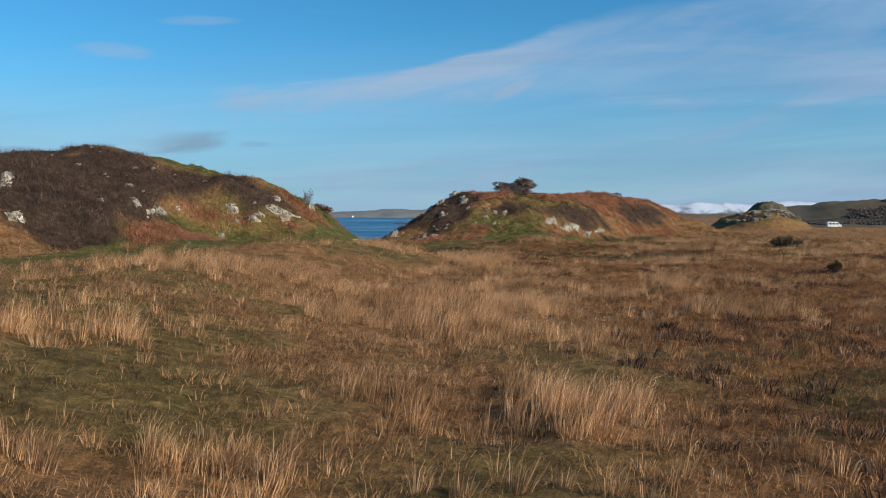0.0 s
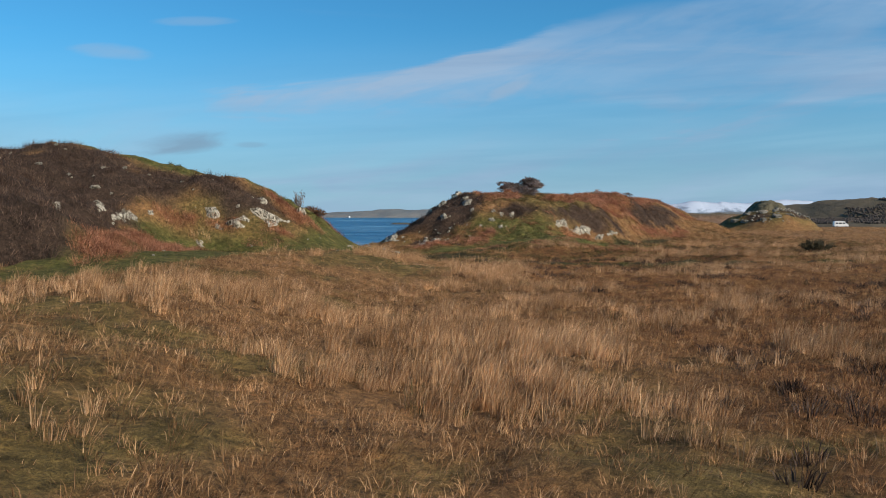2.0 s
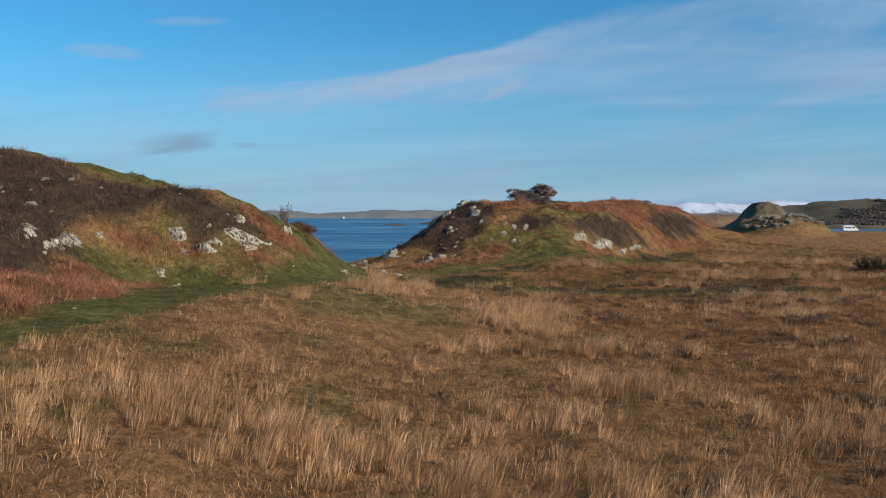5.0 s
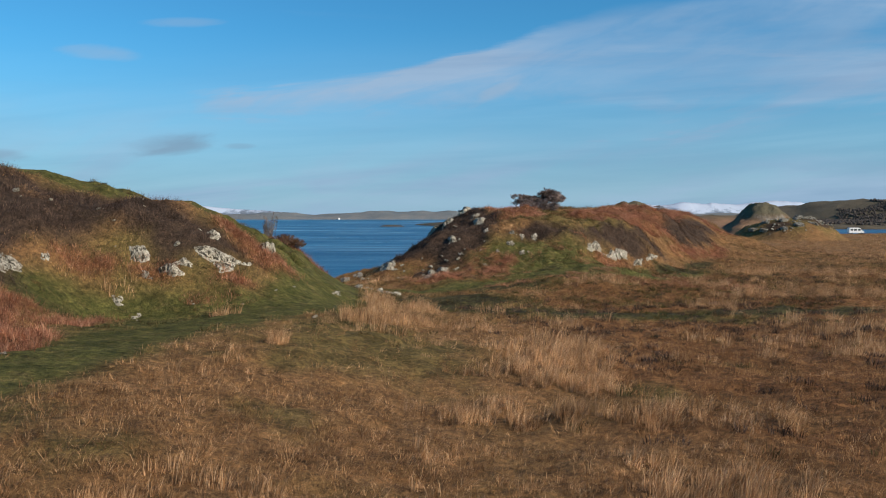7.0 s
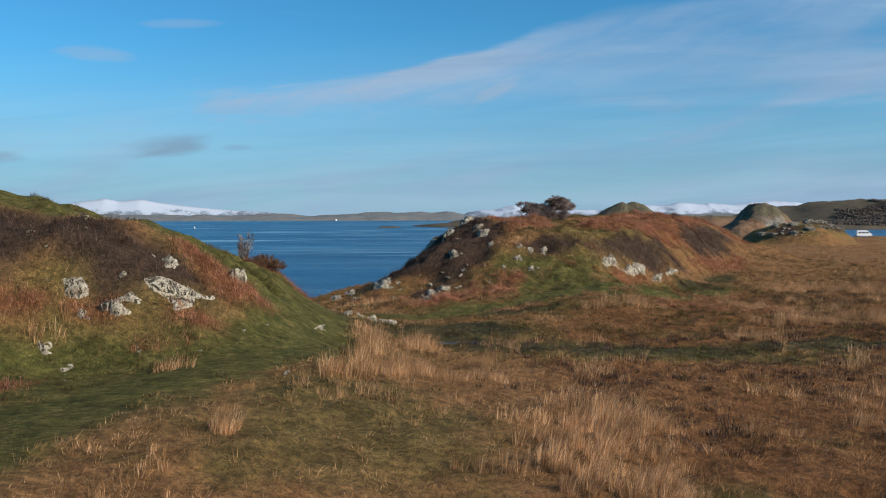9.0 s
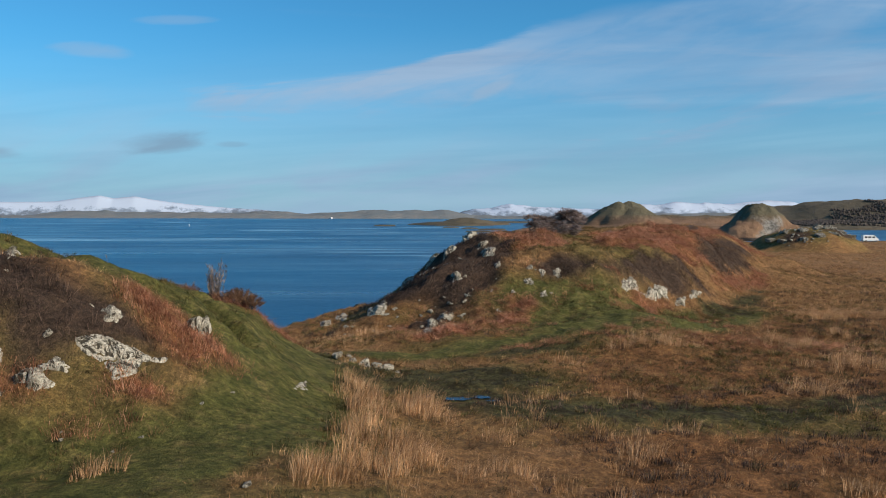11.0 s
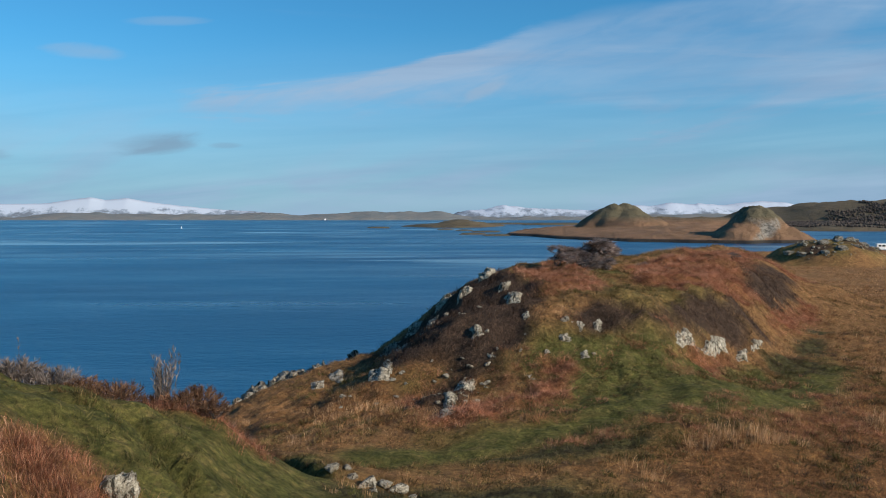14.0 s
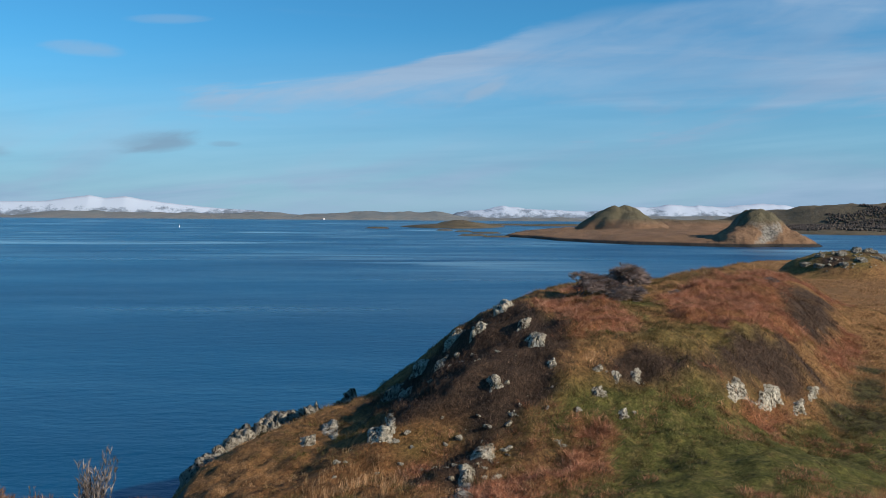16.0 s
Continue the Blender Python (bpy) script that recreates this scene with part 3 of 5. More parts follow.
def blade_material(name, low, mid, high, rough=0.7, glow=0.3):
    """Dry stalks: each blade its own shade."""
    m, t, b = material(name, rough, 0.15)
    g = t.nodes.new("ShaderNodeNewGeometry")
    c = ramp(t, g.outputs["Random Per Island"], [(0.0, low), (0.5, mid), (1.0, high)])
    patch = noise_node(t, 0.35, 4, 0.6)
    c = mixed(t, 1.0, c, mixed(t, 1.0, ramp(t, patch, [(0.3, (0.62, 0.56, 0.50)), (0.7, (1.25, 1.22, 1.18))]), ramp(t, noise_node(t, 1.6, 3, 0.6), [(0.34, (0.42, 0.39, 0.36)), (0.5, (0.95, 0.94, 0.92)), (0.64, (1.32, 1.3, 1.25))]), "MULTIPLY"), "MULTIPLY")
    link(t, c, b.inputs["Base Color"])
    thin = t.nodes.new("ShaderNodeBsdfTranslucent")
    link(t, c, thin.inputs["Color"])
    both = t.nodes.new("ShaderNodeMixShader")
    both.inputs["Fac"].default_value = glow
    link(t, b.outputs[0], both.inputs[1])
    link(t, thin.outputs[0], both.inputs[2])
    link(t, both.outputs[0], t.nodes["Material Output"].inputs["Surface"])
    return m


def rock_material(name, dark, pale, white):
    """Grey stone blotched with white lichen, with dark cracks and moss in the hollows."""
    m, t, b = material(name, 0.9, 0.2)
    fine, mid, wide = noise_node(t, 11, 6, 0.75), noise_node(t, 4.5, 6, 0.72), noise_node(t, 1.2, 3, 0.6)
    c = ramp(t, mid, [(0.34, dark), (0.45, pale), (0.55, pale), (0.63, white)])
    lichen = noise_node(t, 21, 5, 0.7, (1, 1, 1), 0.5)
    c = mixed(t, ramp(t, lichen, [(0.50, (0, 0, 0)), (0.60, (0.85, 0.85, 0.85))]), c, white)
    cracks = ramp(t, noise_node(t, 3.6, 4, 0.6, (1, 1, 0.45), 1.2), [(0.40, (0, 0, 0)), (0.47, (1, 1, 1))])
    c = mixed(t, cracks, tuple(0.5 * v for v in dark), c)
    c = mixed(t, ramp(t, fine, [(0.37, (0, 0, 0)), (0.48, (1, 1, 1))]), tuple(0.6 * v for v in dark), c)
    c = mixed(t, ramp(t, wide, [(0.52, (0, 0, 0)), (0.70, (0.8, 0.8, 0.8))]), c, (0.075, 0.06, 0.035))
    link(t, c, b.inputs["Base Color"])
    bump(t, b, mixed(t, 0.5, fine, cracks), 1.0, 0.16)
    return m


def plain(name, colour, rough=0.6, spec=0.3, vary=0.25, scale=4.0):
    m, t, b = material(name, rough, spec)
    f = noise_node(t, scale, 4)
    link(t, ramp(t, f, [(0.3, tuple(v * (1 - vary) for v in colour)), (0.7, tuple(min(1, v * (1 + vary)) for v in colour))]), b.inputs["Base Color"])
    return m


GROUND = ground_material()
RUSH = blade_material("dry_rush", (0.25, 0.13, 0.060), (0.565, 0.345, 0.180), (0.80, 0.555, 0.345))
GREEN_RUSH = blade_material("green_rush", (0.03, 0.035, 0.015), (0.07, 0.07, 0.028), (0.16, 0.13, 0.06))
SEDGE = blade_material("moor_sedge", (0.155, 0.080, 0.037), (0.41, 0.232, 0.112), (0.68, 0.45, 0.25))
RED = blade_material("red_sedge", (0.122, 0.055, 0.025), (0.335, 0.170, 0.075), (0.58, 0.35, 0.17))
GORSE = blade_material("gorse_twig", (0.045, 0.042, 0.026), (0.10, 0.088, 0.054), (0.17, 0.142, 0.086))
GREEN = blade_material("turf_grass", (0.050, 0.061, 0.017), (0.102, 0.105, 0.031), (0.22, 0.18, 0.074))
LING = blade_material("heather_twig", (0.032, 0.022, 0.018), (0.095, 0.064, 0.051), (0.21, 0.145, 0.11))
FERN = blade_material("dead_bracken", (0.19, 0.077, 0.046), (0.45, 0.195, 0.118), (0.66, 0.40, 0.265))
BRAMBLE = blade_material("bramble_stem", (0.10, 0.055, 0.036), (0.20, 0.115, 0.072), (0.34, 0.21, 0.13))
STRAW = blade_material("hill_straw", (0.075, 0.058, 0.022), (0.16, 0.115, 0.046), (0.33, 0.235, 0.11))
TWIG = blade_material("bare_twig", (0.13, 0.112, 0.105), (0.25, 0.215, 0.20), (0.40, 0.35, 0.33))
CROWN = blade_material("hawthorn_twig", (0.15, 0.12, 0.116), (0.27, 0.22, 0.212), (0.40, 0.335, 0.32))
BARK = plain("bark", (0.13, 0.11, 0.095), 0.9, 0.1, 0.5, 8)
ROCK = rock_material("lichened_rock", (0.10, 0.085, 0.06), (0.36, 0.32, 0.245), (0.62, 0.575, 0.47))

CLIFF = rock_material("cliff_rock", (0.075, 0.064, 0.048), (0.23, 0.205, 0.16), (0.44, 0.41, 0.34))


# ---- mesh helpers ----
def mesh_of(name, verts, tris):
    """A mesh of triangles from two arrays."""
    me = bpy.data.meshes.new(name)
    verts, tris = np.asarray(verts, np.float32), np.asarray(tris, np.int32)
    me.vertices.add(len(verts))
    me.vertices.foreach_set("co", verts.ravel())
    me.loops.add(tris.size)
    me.loops.foreach_set("vertex_index", tris.ravel())
    me.polygons.add(len(tris))
    me.polygons.foreach_set("loop_start", np.arange(0, tris.size, tris.shape[1], dtype=np.int32))
    me.update(calc_edges=True)
    return me


def sheet(xs, ys, z_of):
    gx, gy = np.meshgrid(xs, ys)
    gz = z_of(gx, gy)
    n, m = len(xs), len(ys)
    i = (np.arange(m - 1)[:, None] * n + np.arange(n - 1)[None, :]).ravel()
    return np.stack([gx.ravel(), gy.ravel(), gz.ravel()], 1), np.stack([i, i + 1, i + n + 1, i + n], 1), gx, gy


def shade_smooth(me):
    me.polygons.foreach_set("use_smooth", np.ones(len(me.polygons), bool))


def part(name, bm, mat, parent, label=""):
    me = bpy.data.meshes.new(name)
    bm.to_mesh(me)
    bm.free()
    ob = new(name, me)
    me.materials.append(mat)
    ob.parent = parent
    return tagged(ob, label)


def steps(*spans):
    """Grid lines: (start, end, spacing) one after another."""
    out = [np.arange(a, b, d) for a, b, d in spans]
    return np.concatenate(out + [np.array([spans[-1][1]])])


# ---- ground and sea ----
xs = steps((-130, -50, 3), (-50, -25, 1), (-25, -19, 0.5), (-19, -6, 0.33), (-6, 25, 0.4), (25, 60, 0.9), (60, 130, 1.6), (130, 200, 4), (200, 330, 8))
ys = steps((-50, 0, 5), (0, 60, 0.6), (60, 78, 0.5), (78, 126, 0.35), (126, 130, 0.5), (130, 170, 0.9), (170, 240, 2), (240, 280, 1.2), (280, 440, 4))
verts, quads, vx, vy = sheet(xs, ys, height)
me = mesh_of("ground", verts, quads)
shade_smooth(me)
slope_x = np.gradient(verts[:, 2].reshape(vx.shape), axis=1) / np.gradient(vx, axis=1)
slope_y = np.gradient(verts[:, 2].reshape(vx.shape), axis=0) / np.gradient(vy, axis=0)
steep = smooth(0.9, 1.5, np.hypot(slope_x, slope_y) + 0.3 * fbm(vx, vy, 3, 3, 91)) * smooth(2.5, 0.5, inside(vx, vy, COAST))
for label, cover in (("turf", turf(vx, vy)), ("heather", heather(vx, vy)), ("bracken", bracken(vx, vy)), ("bog", bog(vx, vy)), ("heath", heath(vx, vy)), ("stone", steep)):
    me.attributes.new(label, "FLOAT", "POINT").data.foreach_set("value", cover.ravel().astype(np.float32))
me.materials.append(GROUND)
tagged(new("ground", me), "brown winter moorland with two rocky hillocks above the sea", "moorland", kind="structure")


def sea_height(x, y):
    return SEA + 15 * smooth(1500, 4500, np.hypot(x, y - 60))


def sea_material():
    m, t, b = material("sea_water", 0.12, 0.34)
    b.inputs["IOR"].default_value = 1.33
    wide = noise_node(t, 0.006, 5, 0.6, (0.6, 1.2, 1), 0.2)
    deep = ramp(t, wide, [(0.35, (0.0012, 0.046, 0.118)), (0.65, (0.0025, 0.075, 0.168))])
    co = t.nodes.new("ShaderNodeTexCoord")
    out_at_sea = t.nodes.new("ShaderNodeSeparateXYZ")
    link(t, co.outputs["Object"], out_at_sea.inputs[0])
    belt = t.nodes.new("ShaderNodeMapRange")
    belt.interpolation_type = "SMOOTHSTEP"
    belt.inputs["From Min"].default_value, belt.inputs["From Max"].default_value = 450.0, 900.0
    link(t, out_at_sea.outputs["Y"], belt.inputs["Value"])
    # horizon light mirrored by smooth water, painted as pale streaks of base colour
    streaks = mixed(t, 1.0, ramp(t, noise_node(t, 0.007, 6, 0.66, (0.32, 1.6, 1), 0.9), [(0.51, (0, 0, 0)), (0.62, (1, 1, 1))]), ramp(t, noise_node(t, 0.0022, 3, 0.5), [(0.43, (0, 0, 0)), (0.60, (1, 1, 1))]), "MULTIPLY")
    painted_sheen = mixed(t, 1.0, streaks, belt.outputs[0], "MULTIPLY")
    link(t, mixed(t, painted_sheen, deep, (0.20, 0.38, 0.49)), b.inputs["Base Color"])
    small, swell = noise_node(t, 0.35, 6, 0.65, (0.5, 1.0, 1)), noise_node(t, 0.05, 6, 0.7, (0.4, 1.0, 1))
    b1 = t.nodes.new("ShaderNodeBump")
    b1.inputs["Strength"].default_value, b1.inputs["Distance"].default_value = 0.8, 0.45
    link(t, small, b1.inputs["Height"])
    b2 = t.nodes.new("ShaderNodeBump")
    b2.inputs["Strength"].default_value, b2.inputs["Distance"].default_value = 0.5, 1.4
    link(t, swell, b2.inputs["Height"])
    link(t, b1.outputs[0], b2.inputs["Normal"])
    link(t, b2.outputs[0], b.inputs["Normal"])
    calm = ramp(t, noise_node(t, 0.012, 6, 0.7, (0.35, 1.4, 1), 0.3), [(0.45, (0.36, 0.36, 0.36)), (0.66, (0.26, 0.26, 0.26))])
    link(t, calm, b.inputs["Roughness"])
    return m


verts, quads, _, _ = sheet(steps((-4800, -1000, 100), (-1000, 1400, 40), (1400, 4800, 100)), steps((-400, 4940, 60)), sea_height)
me = mesh_of("water", verts, quads)
shade_smooth(me)
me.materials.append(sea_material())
tagged(new("water", me), "calm blue sea with painted pale streaks of reflected sky", "sea", kind="structure")


# ---- far land ----
def upland(name, poly, bumps, xs, ys, mat, label, edge=(0, 12, 60, 300), rise=(-3, 5, 10, 24), rough=1.0, seed=1):
    """An island or headland: a shore outline with knolls (x, y, half-widths, height, steepness: domed over 0, peaked under it)."""
    def z_of(x, y):
        wx, wy = x + 14 * rough * fbm(x, y, 70, 3, seed), y + 14 * rough * fbm(x, y, 70, 3, seed + 3)
        d = inside(wx, wy, poly)
        z = sea_height(x, y) + np.interp(d, (-60,) + tuple(edge), (-14,) + tuple(rise)) + 3.4 * rough * fbm(x, y, 30, 4, seed + 5) * smooth(0, 30, d)
        lift = 0 * z
        for cx, cy, rx, ry, top, power in bumps:
            r = np.hypot((wx - cx) / rx, (wy - cy) / ry)
            fall = np.clip(1 - r ** power, 0, 1) if power > 0 else np.clip(1 - r, 0, 1) ** -power
            lift = lift + top * fall * (1 + 0.22 * fbm(x, y, 0.35 * rx, 5, seed + 9) + 0.10 * np.abs(fbm(x, y, 0.15 * rx, 3, seed + 12)))
        crags = 3.2 * rough * (np.abs(fbm(x, y, 26, 4, seed + 15)) - 0.12)
        return z + lift + crags * smooth(1, 10, lift) * smooth(42, 12, lift)
    verts, quads, _, _ = sheet(xs, ys, z_of)
    me = mesh_of(name, verts, quads)
    shade_smooth(me)
    me.materials.append(mat)
    return tagged(new(name, me), label, "headland", kind="structure"), z_of


def land_material(name, low, high, rock, blur=0.02, tide=-40.0, upper=None):
    """Far ground: grass on the flats, bare rock where it is steep."""
    m, t, b = material(name, 0.95, 0.1)
    f, w = noise_node(t, blur * 4, 6, 0.7), noise_node(t, blur, 5, 0.6)
    g = t.nodes.new("ShaderNodeNewGeometry")
    sep = t.nodes.new("ShaderNodeSeparateXYZ")
    link(t, g.outputs["Normal"], sep.inputs[0])
    c = mixed(t, f, ramp(t, w, [(0.35, low), (0.65, high)]), tuple(0.55 * v for v in low))
    flatness = t.nodes.new("ShaderNodeMath")
    flatness.operation = "MULTIPLY_ADD"
    link(t, f, flatness.inputs[0])
    flatness.inputs[1].default_value = 0.35
    link(t, sep.outputs["Z"], flatness.inputs[2])
    rock = ramp(t, noise_node(t, blur * 9, 6, 0.75), [(0.36, tuple(0.35 * v for v in rock)), (0.5, rock), (0.66, tuple(1.5 * v for v in rock))])
    c = mixed(t, ramp(t, flatness.outputs[0], [(0.66, (1, 1, 1)), (0.84, (0, 0, 0))]), c, rock)
    co = t.nodes.new("ShaderNodeTexCoord")
    pos = t.nodes.new("ShaderNodeSeparateXYZ")
    link(t, co.outputs["Object"], pos.inputs[0])
    if upper:
        up = t.nodes.new("ShaderNodeMapRange")
        up.inputs["From Min"].default_value, up.inputs["From Max"].default_value = -2.0, 10.0
        link(t, pos.outputs["Z"], up.inputs["Value"])
        grass = mixed(t, f, upper, tuple(0.6 * v for v in upper))
        crags = mixed(t, ramp(t, flatness.outputs[0], [(0.64, (1, 1, 1)), (0.82, (0, 0, 0))]), grass, rock)
        c = mixed(t, up.outputs[0], c, crags)
    wet = t.nodes.new("ShaderNodeMapRange")
    wet.inputs["From Min"].default_value, wet.inputs["From Max"].default_value = tide, tide + 1.5
    link(t, pos.outputs["Z"], wet.inputs["Value"])
    c = mixed(t, wet.outputs[0], (0.045, 0.04, 0.035), c)
    link(t, c, b.inputs["Base Color"])
    bump(t, b, f, 1.0, 6.0)
    return m


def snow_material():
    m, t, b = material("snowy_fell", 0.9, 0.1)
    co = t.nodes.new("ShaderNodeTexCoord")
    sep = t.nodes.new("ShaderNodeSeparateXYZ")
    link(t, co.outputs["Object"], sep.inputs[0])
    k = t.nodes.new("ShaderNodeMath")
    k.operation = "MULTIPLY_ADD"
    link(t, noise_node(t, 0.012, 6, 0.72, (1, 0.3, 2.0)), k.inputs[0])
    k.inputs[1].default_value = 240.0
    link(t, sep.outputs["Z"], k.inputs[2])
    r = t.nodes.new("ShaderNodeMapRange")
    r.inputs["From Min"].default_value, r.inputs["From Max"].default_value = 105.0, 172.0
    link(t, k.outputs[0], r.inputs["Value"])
    # snow cover whitens with height; the dull blue tint is haze put into the colour
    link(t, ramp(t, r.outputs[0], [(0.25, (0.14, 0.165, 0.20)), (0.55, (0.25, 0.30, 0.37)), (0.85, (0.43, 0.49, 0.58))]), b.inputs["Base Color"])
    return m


MOOR_FAR = land_material("far_moor", (0.24, 0.145, 0.085), (0.40, 0.235, 0.14), (0.22, 0.20, 0.17), 0.03, -22.5, (0.15, 0.13, 0.082))
FELL = land_material("far_fell", (0.12, 0.10, 0.066), (0.19, 0.15, 0.10), (0.14, 0.13, 0.12), 0.01)
# the far shore's base colours are paled and blued to hold the haze
HAZED_SHORE = land_material("far_shore", (0.19, 0.215, 0.22), (0.29, 0.27, 0.245), (0.21, 0.225, 0.24), 0.012)
SNOW = snow_material()

HEADLAND = [(163, 1642), (210, 1496), (234, 1361), (288, 1223), (351, 1174), (432, 1128), (515, 1190), (600, 1380), (720, 1700), (900, 2000), (800, 2400),
            (441, 2322), (260, 2004)]
upland("headland", HEADLAND,
       [(496, 1215, 82, 72, 29, 1.7), (468, 1208, 36, 46, 19, 1.25), (436, 1180, 36, 34, 11, 3), (402, 1660, 82, 110, 27, 2.2), (410, 1655, 50, 60, 9, 1.4), (350, 1650, 38, 60, 10, 5), (480, 1660, 60, 80, 2, 1.6),
        (520, 1800, 170, 140, 8, 1.6), (640, 1900, 160, 150, 13, 1.5), (700, 1800, 120, 120, 8, 1.5)],
       steps((100, 380, 5), (380, 560, 2.6), (560, 640, 5), (640, 1000, 12)), steps((1080, 1130, 5), (1130, 1290, 3), (1290, 1760, 6), (1760, 2460, 14)), MOOR_FAR, "tawny rocky headland with steep grassy knolls beyond the bay", seed=3)
ISLE = [(-42, 2600), (47, 2440), (130, 2400), (221, 2480), (300, 2700), (180, 2800), (40, 2760)]
upland("islet", ISLE, [(150, 2560, 90, 90, 14, 1.3)], steps((-90, 350, 10)), steps((2360, 2840, 12)), FELL, "low dark rocky islet off the headland", (0, 10, 40, 100), (-2, 4, 7, 9), 0.8, 13)
for k, (cx, cy, rx, ry) in enumerate([(80, 2170, 26, 20), (115, 1690, 34, 14), (160, 1900, 40, 16), (-95, 2385, 36, 20), (150, 1590, 30, 12), (120, 2050, 24, 14), (300, 3000, 150, 40), (520, 2900, 160, 60)]):
    ring = [(cx + rx * math.cos(a), cy + ry * math.sin(a)) for a in np.linspace(0, 2 * math.pi, 12)[:-1]]
    upland("skerry", ring, [], steps((cx - rx - 20, cx + rx + 20, 5)), steps((cy - ry - 20, cy + ry + 20, 5)), FELL, "low dark sea-washed skerry", (0, 8, 30, 60), (-1, 3, 5, 7), 0.35, 20 + k)
WOODED = [(880, 1950), (1000, 1890), (1250, 1900), (1700, 1850), (2400, 1800), (2400, 3200), (900, 3200), (820, 2500)]
_, wooded_z = upland("wooded_hill", WOODED,
                     [(1250, 2620, 260, 330, 42, -0.6), (1430, 2450, 330, 300, 40, -0.6), (1800, 2450, 420, 350, 48, -0.6), (1080, 2750, 200, 250, 22, -0.8), (1560, 2250, 330, 220, 20, -0.7)],
                     steps((780, 2400, 24)), steps((1760, 3200, 26)), FELL, "brown hill with dark bare woods along its foot", (0, 15, 80, 200), (-3, 4, 8, 14), 1.0, 41)


def ridge(name, pts, base, depth, mat, label, seed, lump=6.0, count=220, category="hills"):
    """A far skyline: crest points x, y, z along it, and slopes that fall to the base on both sides."""
    pts = np.array(pts, float)
    s = np.linspace(0, len(pts) - 1, count)
    k = np.arange(len(pts))
    x, y, z = (np.interp(s, k, pts[:, c]) for c in range(3))
    for _ in range(4):
        z[1:-1] = (z[:-2] + 2 * z[1:-1] + z[2:]) / 4
    rows = np.linspace(-1, 1, 13)
    px, py = np.repeat(x[None, :], 13, 0), y[None, :] + rows[:, None] * depth
    fall = np.maximum(0, 1 - np.abs(rows)[:, None]) ** 0.8
    pz = base + (z[None, :] - base + lump * fbm(px, py, 150, 5, seed)) * fall
    pz[0], pz[-1] = base - 3, base - 3
    i = (np.arange(12)[:, None] * count + np.arange(count - 1)[None, :]).ravel()
    me = mesh_of(name, np.stack([px.ravel(), py.ravel(), pz.ravel()], 1), np.stack([i, i + 1, i + count + 1, i + count], 1))
    shade_smooth(me)
    me.materials.append(mat)
    return tagged(new(name, me), label, category, kind="structure")


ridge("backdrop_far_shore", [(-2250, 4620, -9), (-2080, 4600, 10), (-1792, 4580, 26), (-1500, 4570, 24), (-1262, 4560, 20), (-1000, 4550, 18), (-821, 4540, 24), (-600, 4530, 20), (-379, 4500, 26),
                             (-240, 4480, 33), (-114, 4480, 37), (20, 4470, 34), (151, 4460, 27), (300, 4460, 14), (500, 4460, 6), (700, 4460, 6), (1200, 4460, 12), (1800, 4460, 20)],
      -11, 170, HAZED_SHORE, "low grey-green shore across the water, with haze in its colours", 51, 16.0)
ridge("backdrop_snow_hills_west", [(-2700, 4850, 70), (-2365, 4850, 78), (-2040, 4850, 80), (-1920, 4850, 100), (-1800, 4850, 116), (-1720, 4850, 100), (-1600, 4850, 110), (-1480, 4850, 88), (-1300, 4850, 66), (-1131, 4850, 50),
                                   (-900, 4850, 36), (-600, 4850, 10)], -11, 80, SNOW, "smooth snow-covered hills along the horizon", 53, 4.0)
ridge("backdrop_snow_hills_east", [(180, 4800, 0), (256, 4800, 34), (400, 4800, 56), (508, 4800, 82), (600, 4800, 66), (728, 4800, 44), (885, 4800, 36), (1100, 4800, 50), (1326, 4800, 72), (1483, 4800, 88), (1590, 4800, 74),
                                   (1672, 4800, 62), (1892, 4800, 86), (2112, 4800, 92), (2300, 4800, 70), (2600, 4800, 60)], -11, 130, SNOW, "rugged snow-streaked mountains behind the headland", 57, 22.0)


# ---- grasses ----
def blades(name, x, y, z, tall, wide, lean, way, mat, label, category, bend=0.6, simple=False):
    """Many stalks in one mesh: roots, heights, widths, lean (in parts of the height) and the way each leans."""
    n = len(x)
    turn = np.random.uniform(0, math.pi, n)
    ox, oy = 0.5 * wide * np.cos(turn), 0.5 * wide * np.sin(turn)
    lx, ly = lean * tall * np.cos(way), lean * tall * np.sin(way)
    root = np.stack([x, y, z - 0.04], 1)
    side = np.stack([ox, oy, np.zeros(n)], 1)
    mid = root + np.stack([lx * 0.5 * (1 - 0.5 * bend), ly * 0.5 * (1 - 0.5 * bend), 0.58 * tall], 1)
    tip = root + np.stack([lx, ly, tall * (1 - 0.35 * lean)], 1)
    v = np.stack([root - side, root + side, mid + 0.7 * side, mid - 0.7 * side, tip], 1).reshape(-1, 3)
    k = 5 * np.arange(n)[:, None]
    f = np.concatenate([k + [0, 1, 2], k + [0, 2, 3], k + [3, 2, 4]], 1).reshape(-1, 3)
    if simple:
        v = np.stack([root - side, root + side, tip], 1).reshape(-1, 3)
        f = 3 * np.arange(n)[:, None] + np.array([[0, 1, 2]])
    me = mesh_of(name, v, f)
    me.materials.append(mat)
    return tagged(new(name, me), label, category, kind="stuff")


def sown(count, lo, hi, cover):
    """Random places where a cover grows, within the stretch of land that lies ahead."""
    x, y = np.random.uniform(lo[0], hi[0], count), np.random.uniform(lo[1], hi[1], count)
    keep = np.abs(x + 1) < 0.58 * y + 5
    x, y = x[keep], y[keep]
    keep = np.random.uniform(0, 1, len(x)) < cover(x, y)
    return x[keep], y[keep]


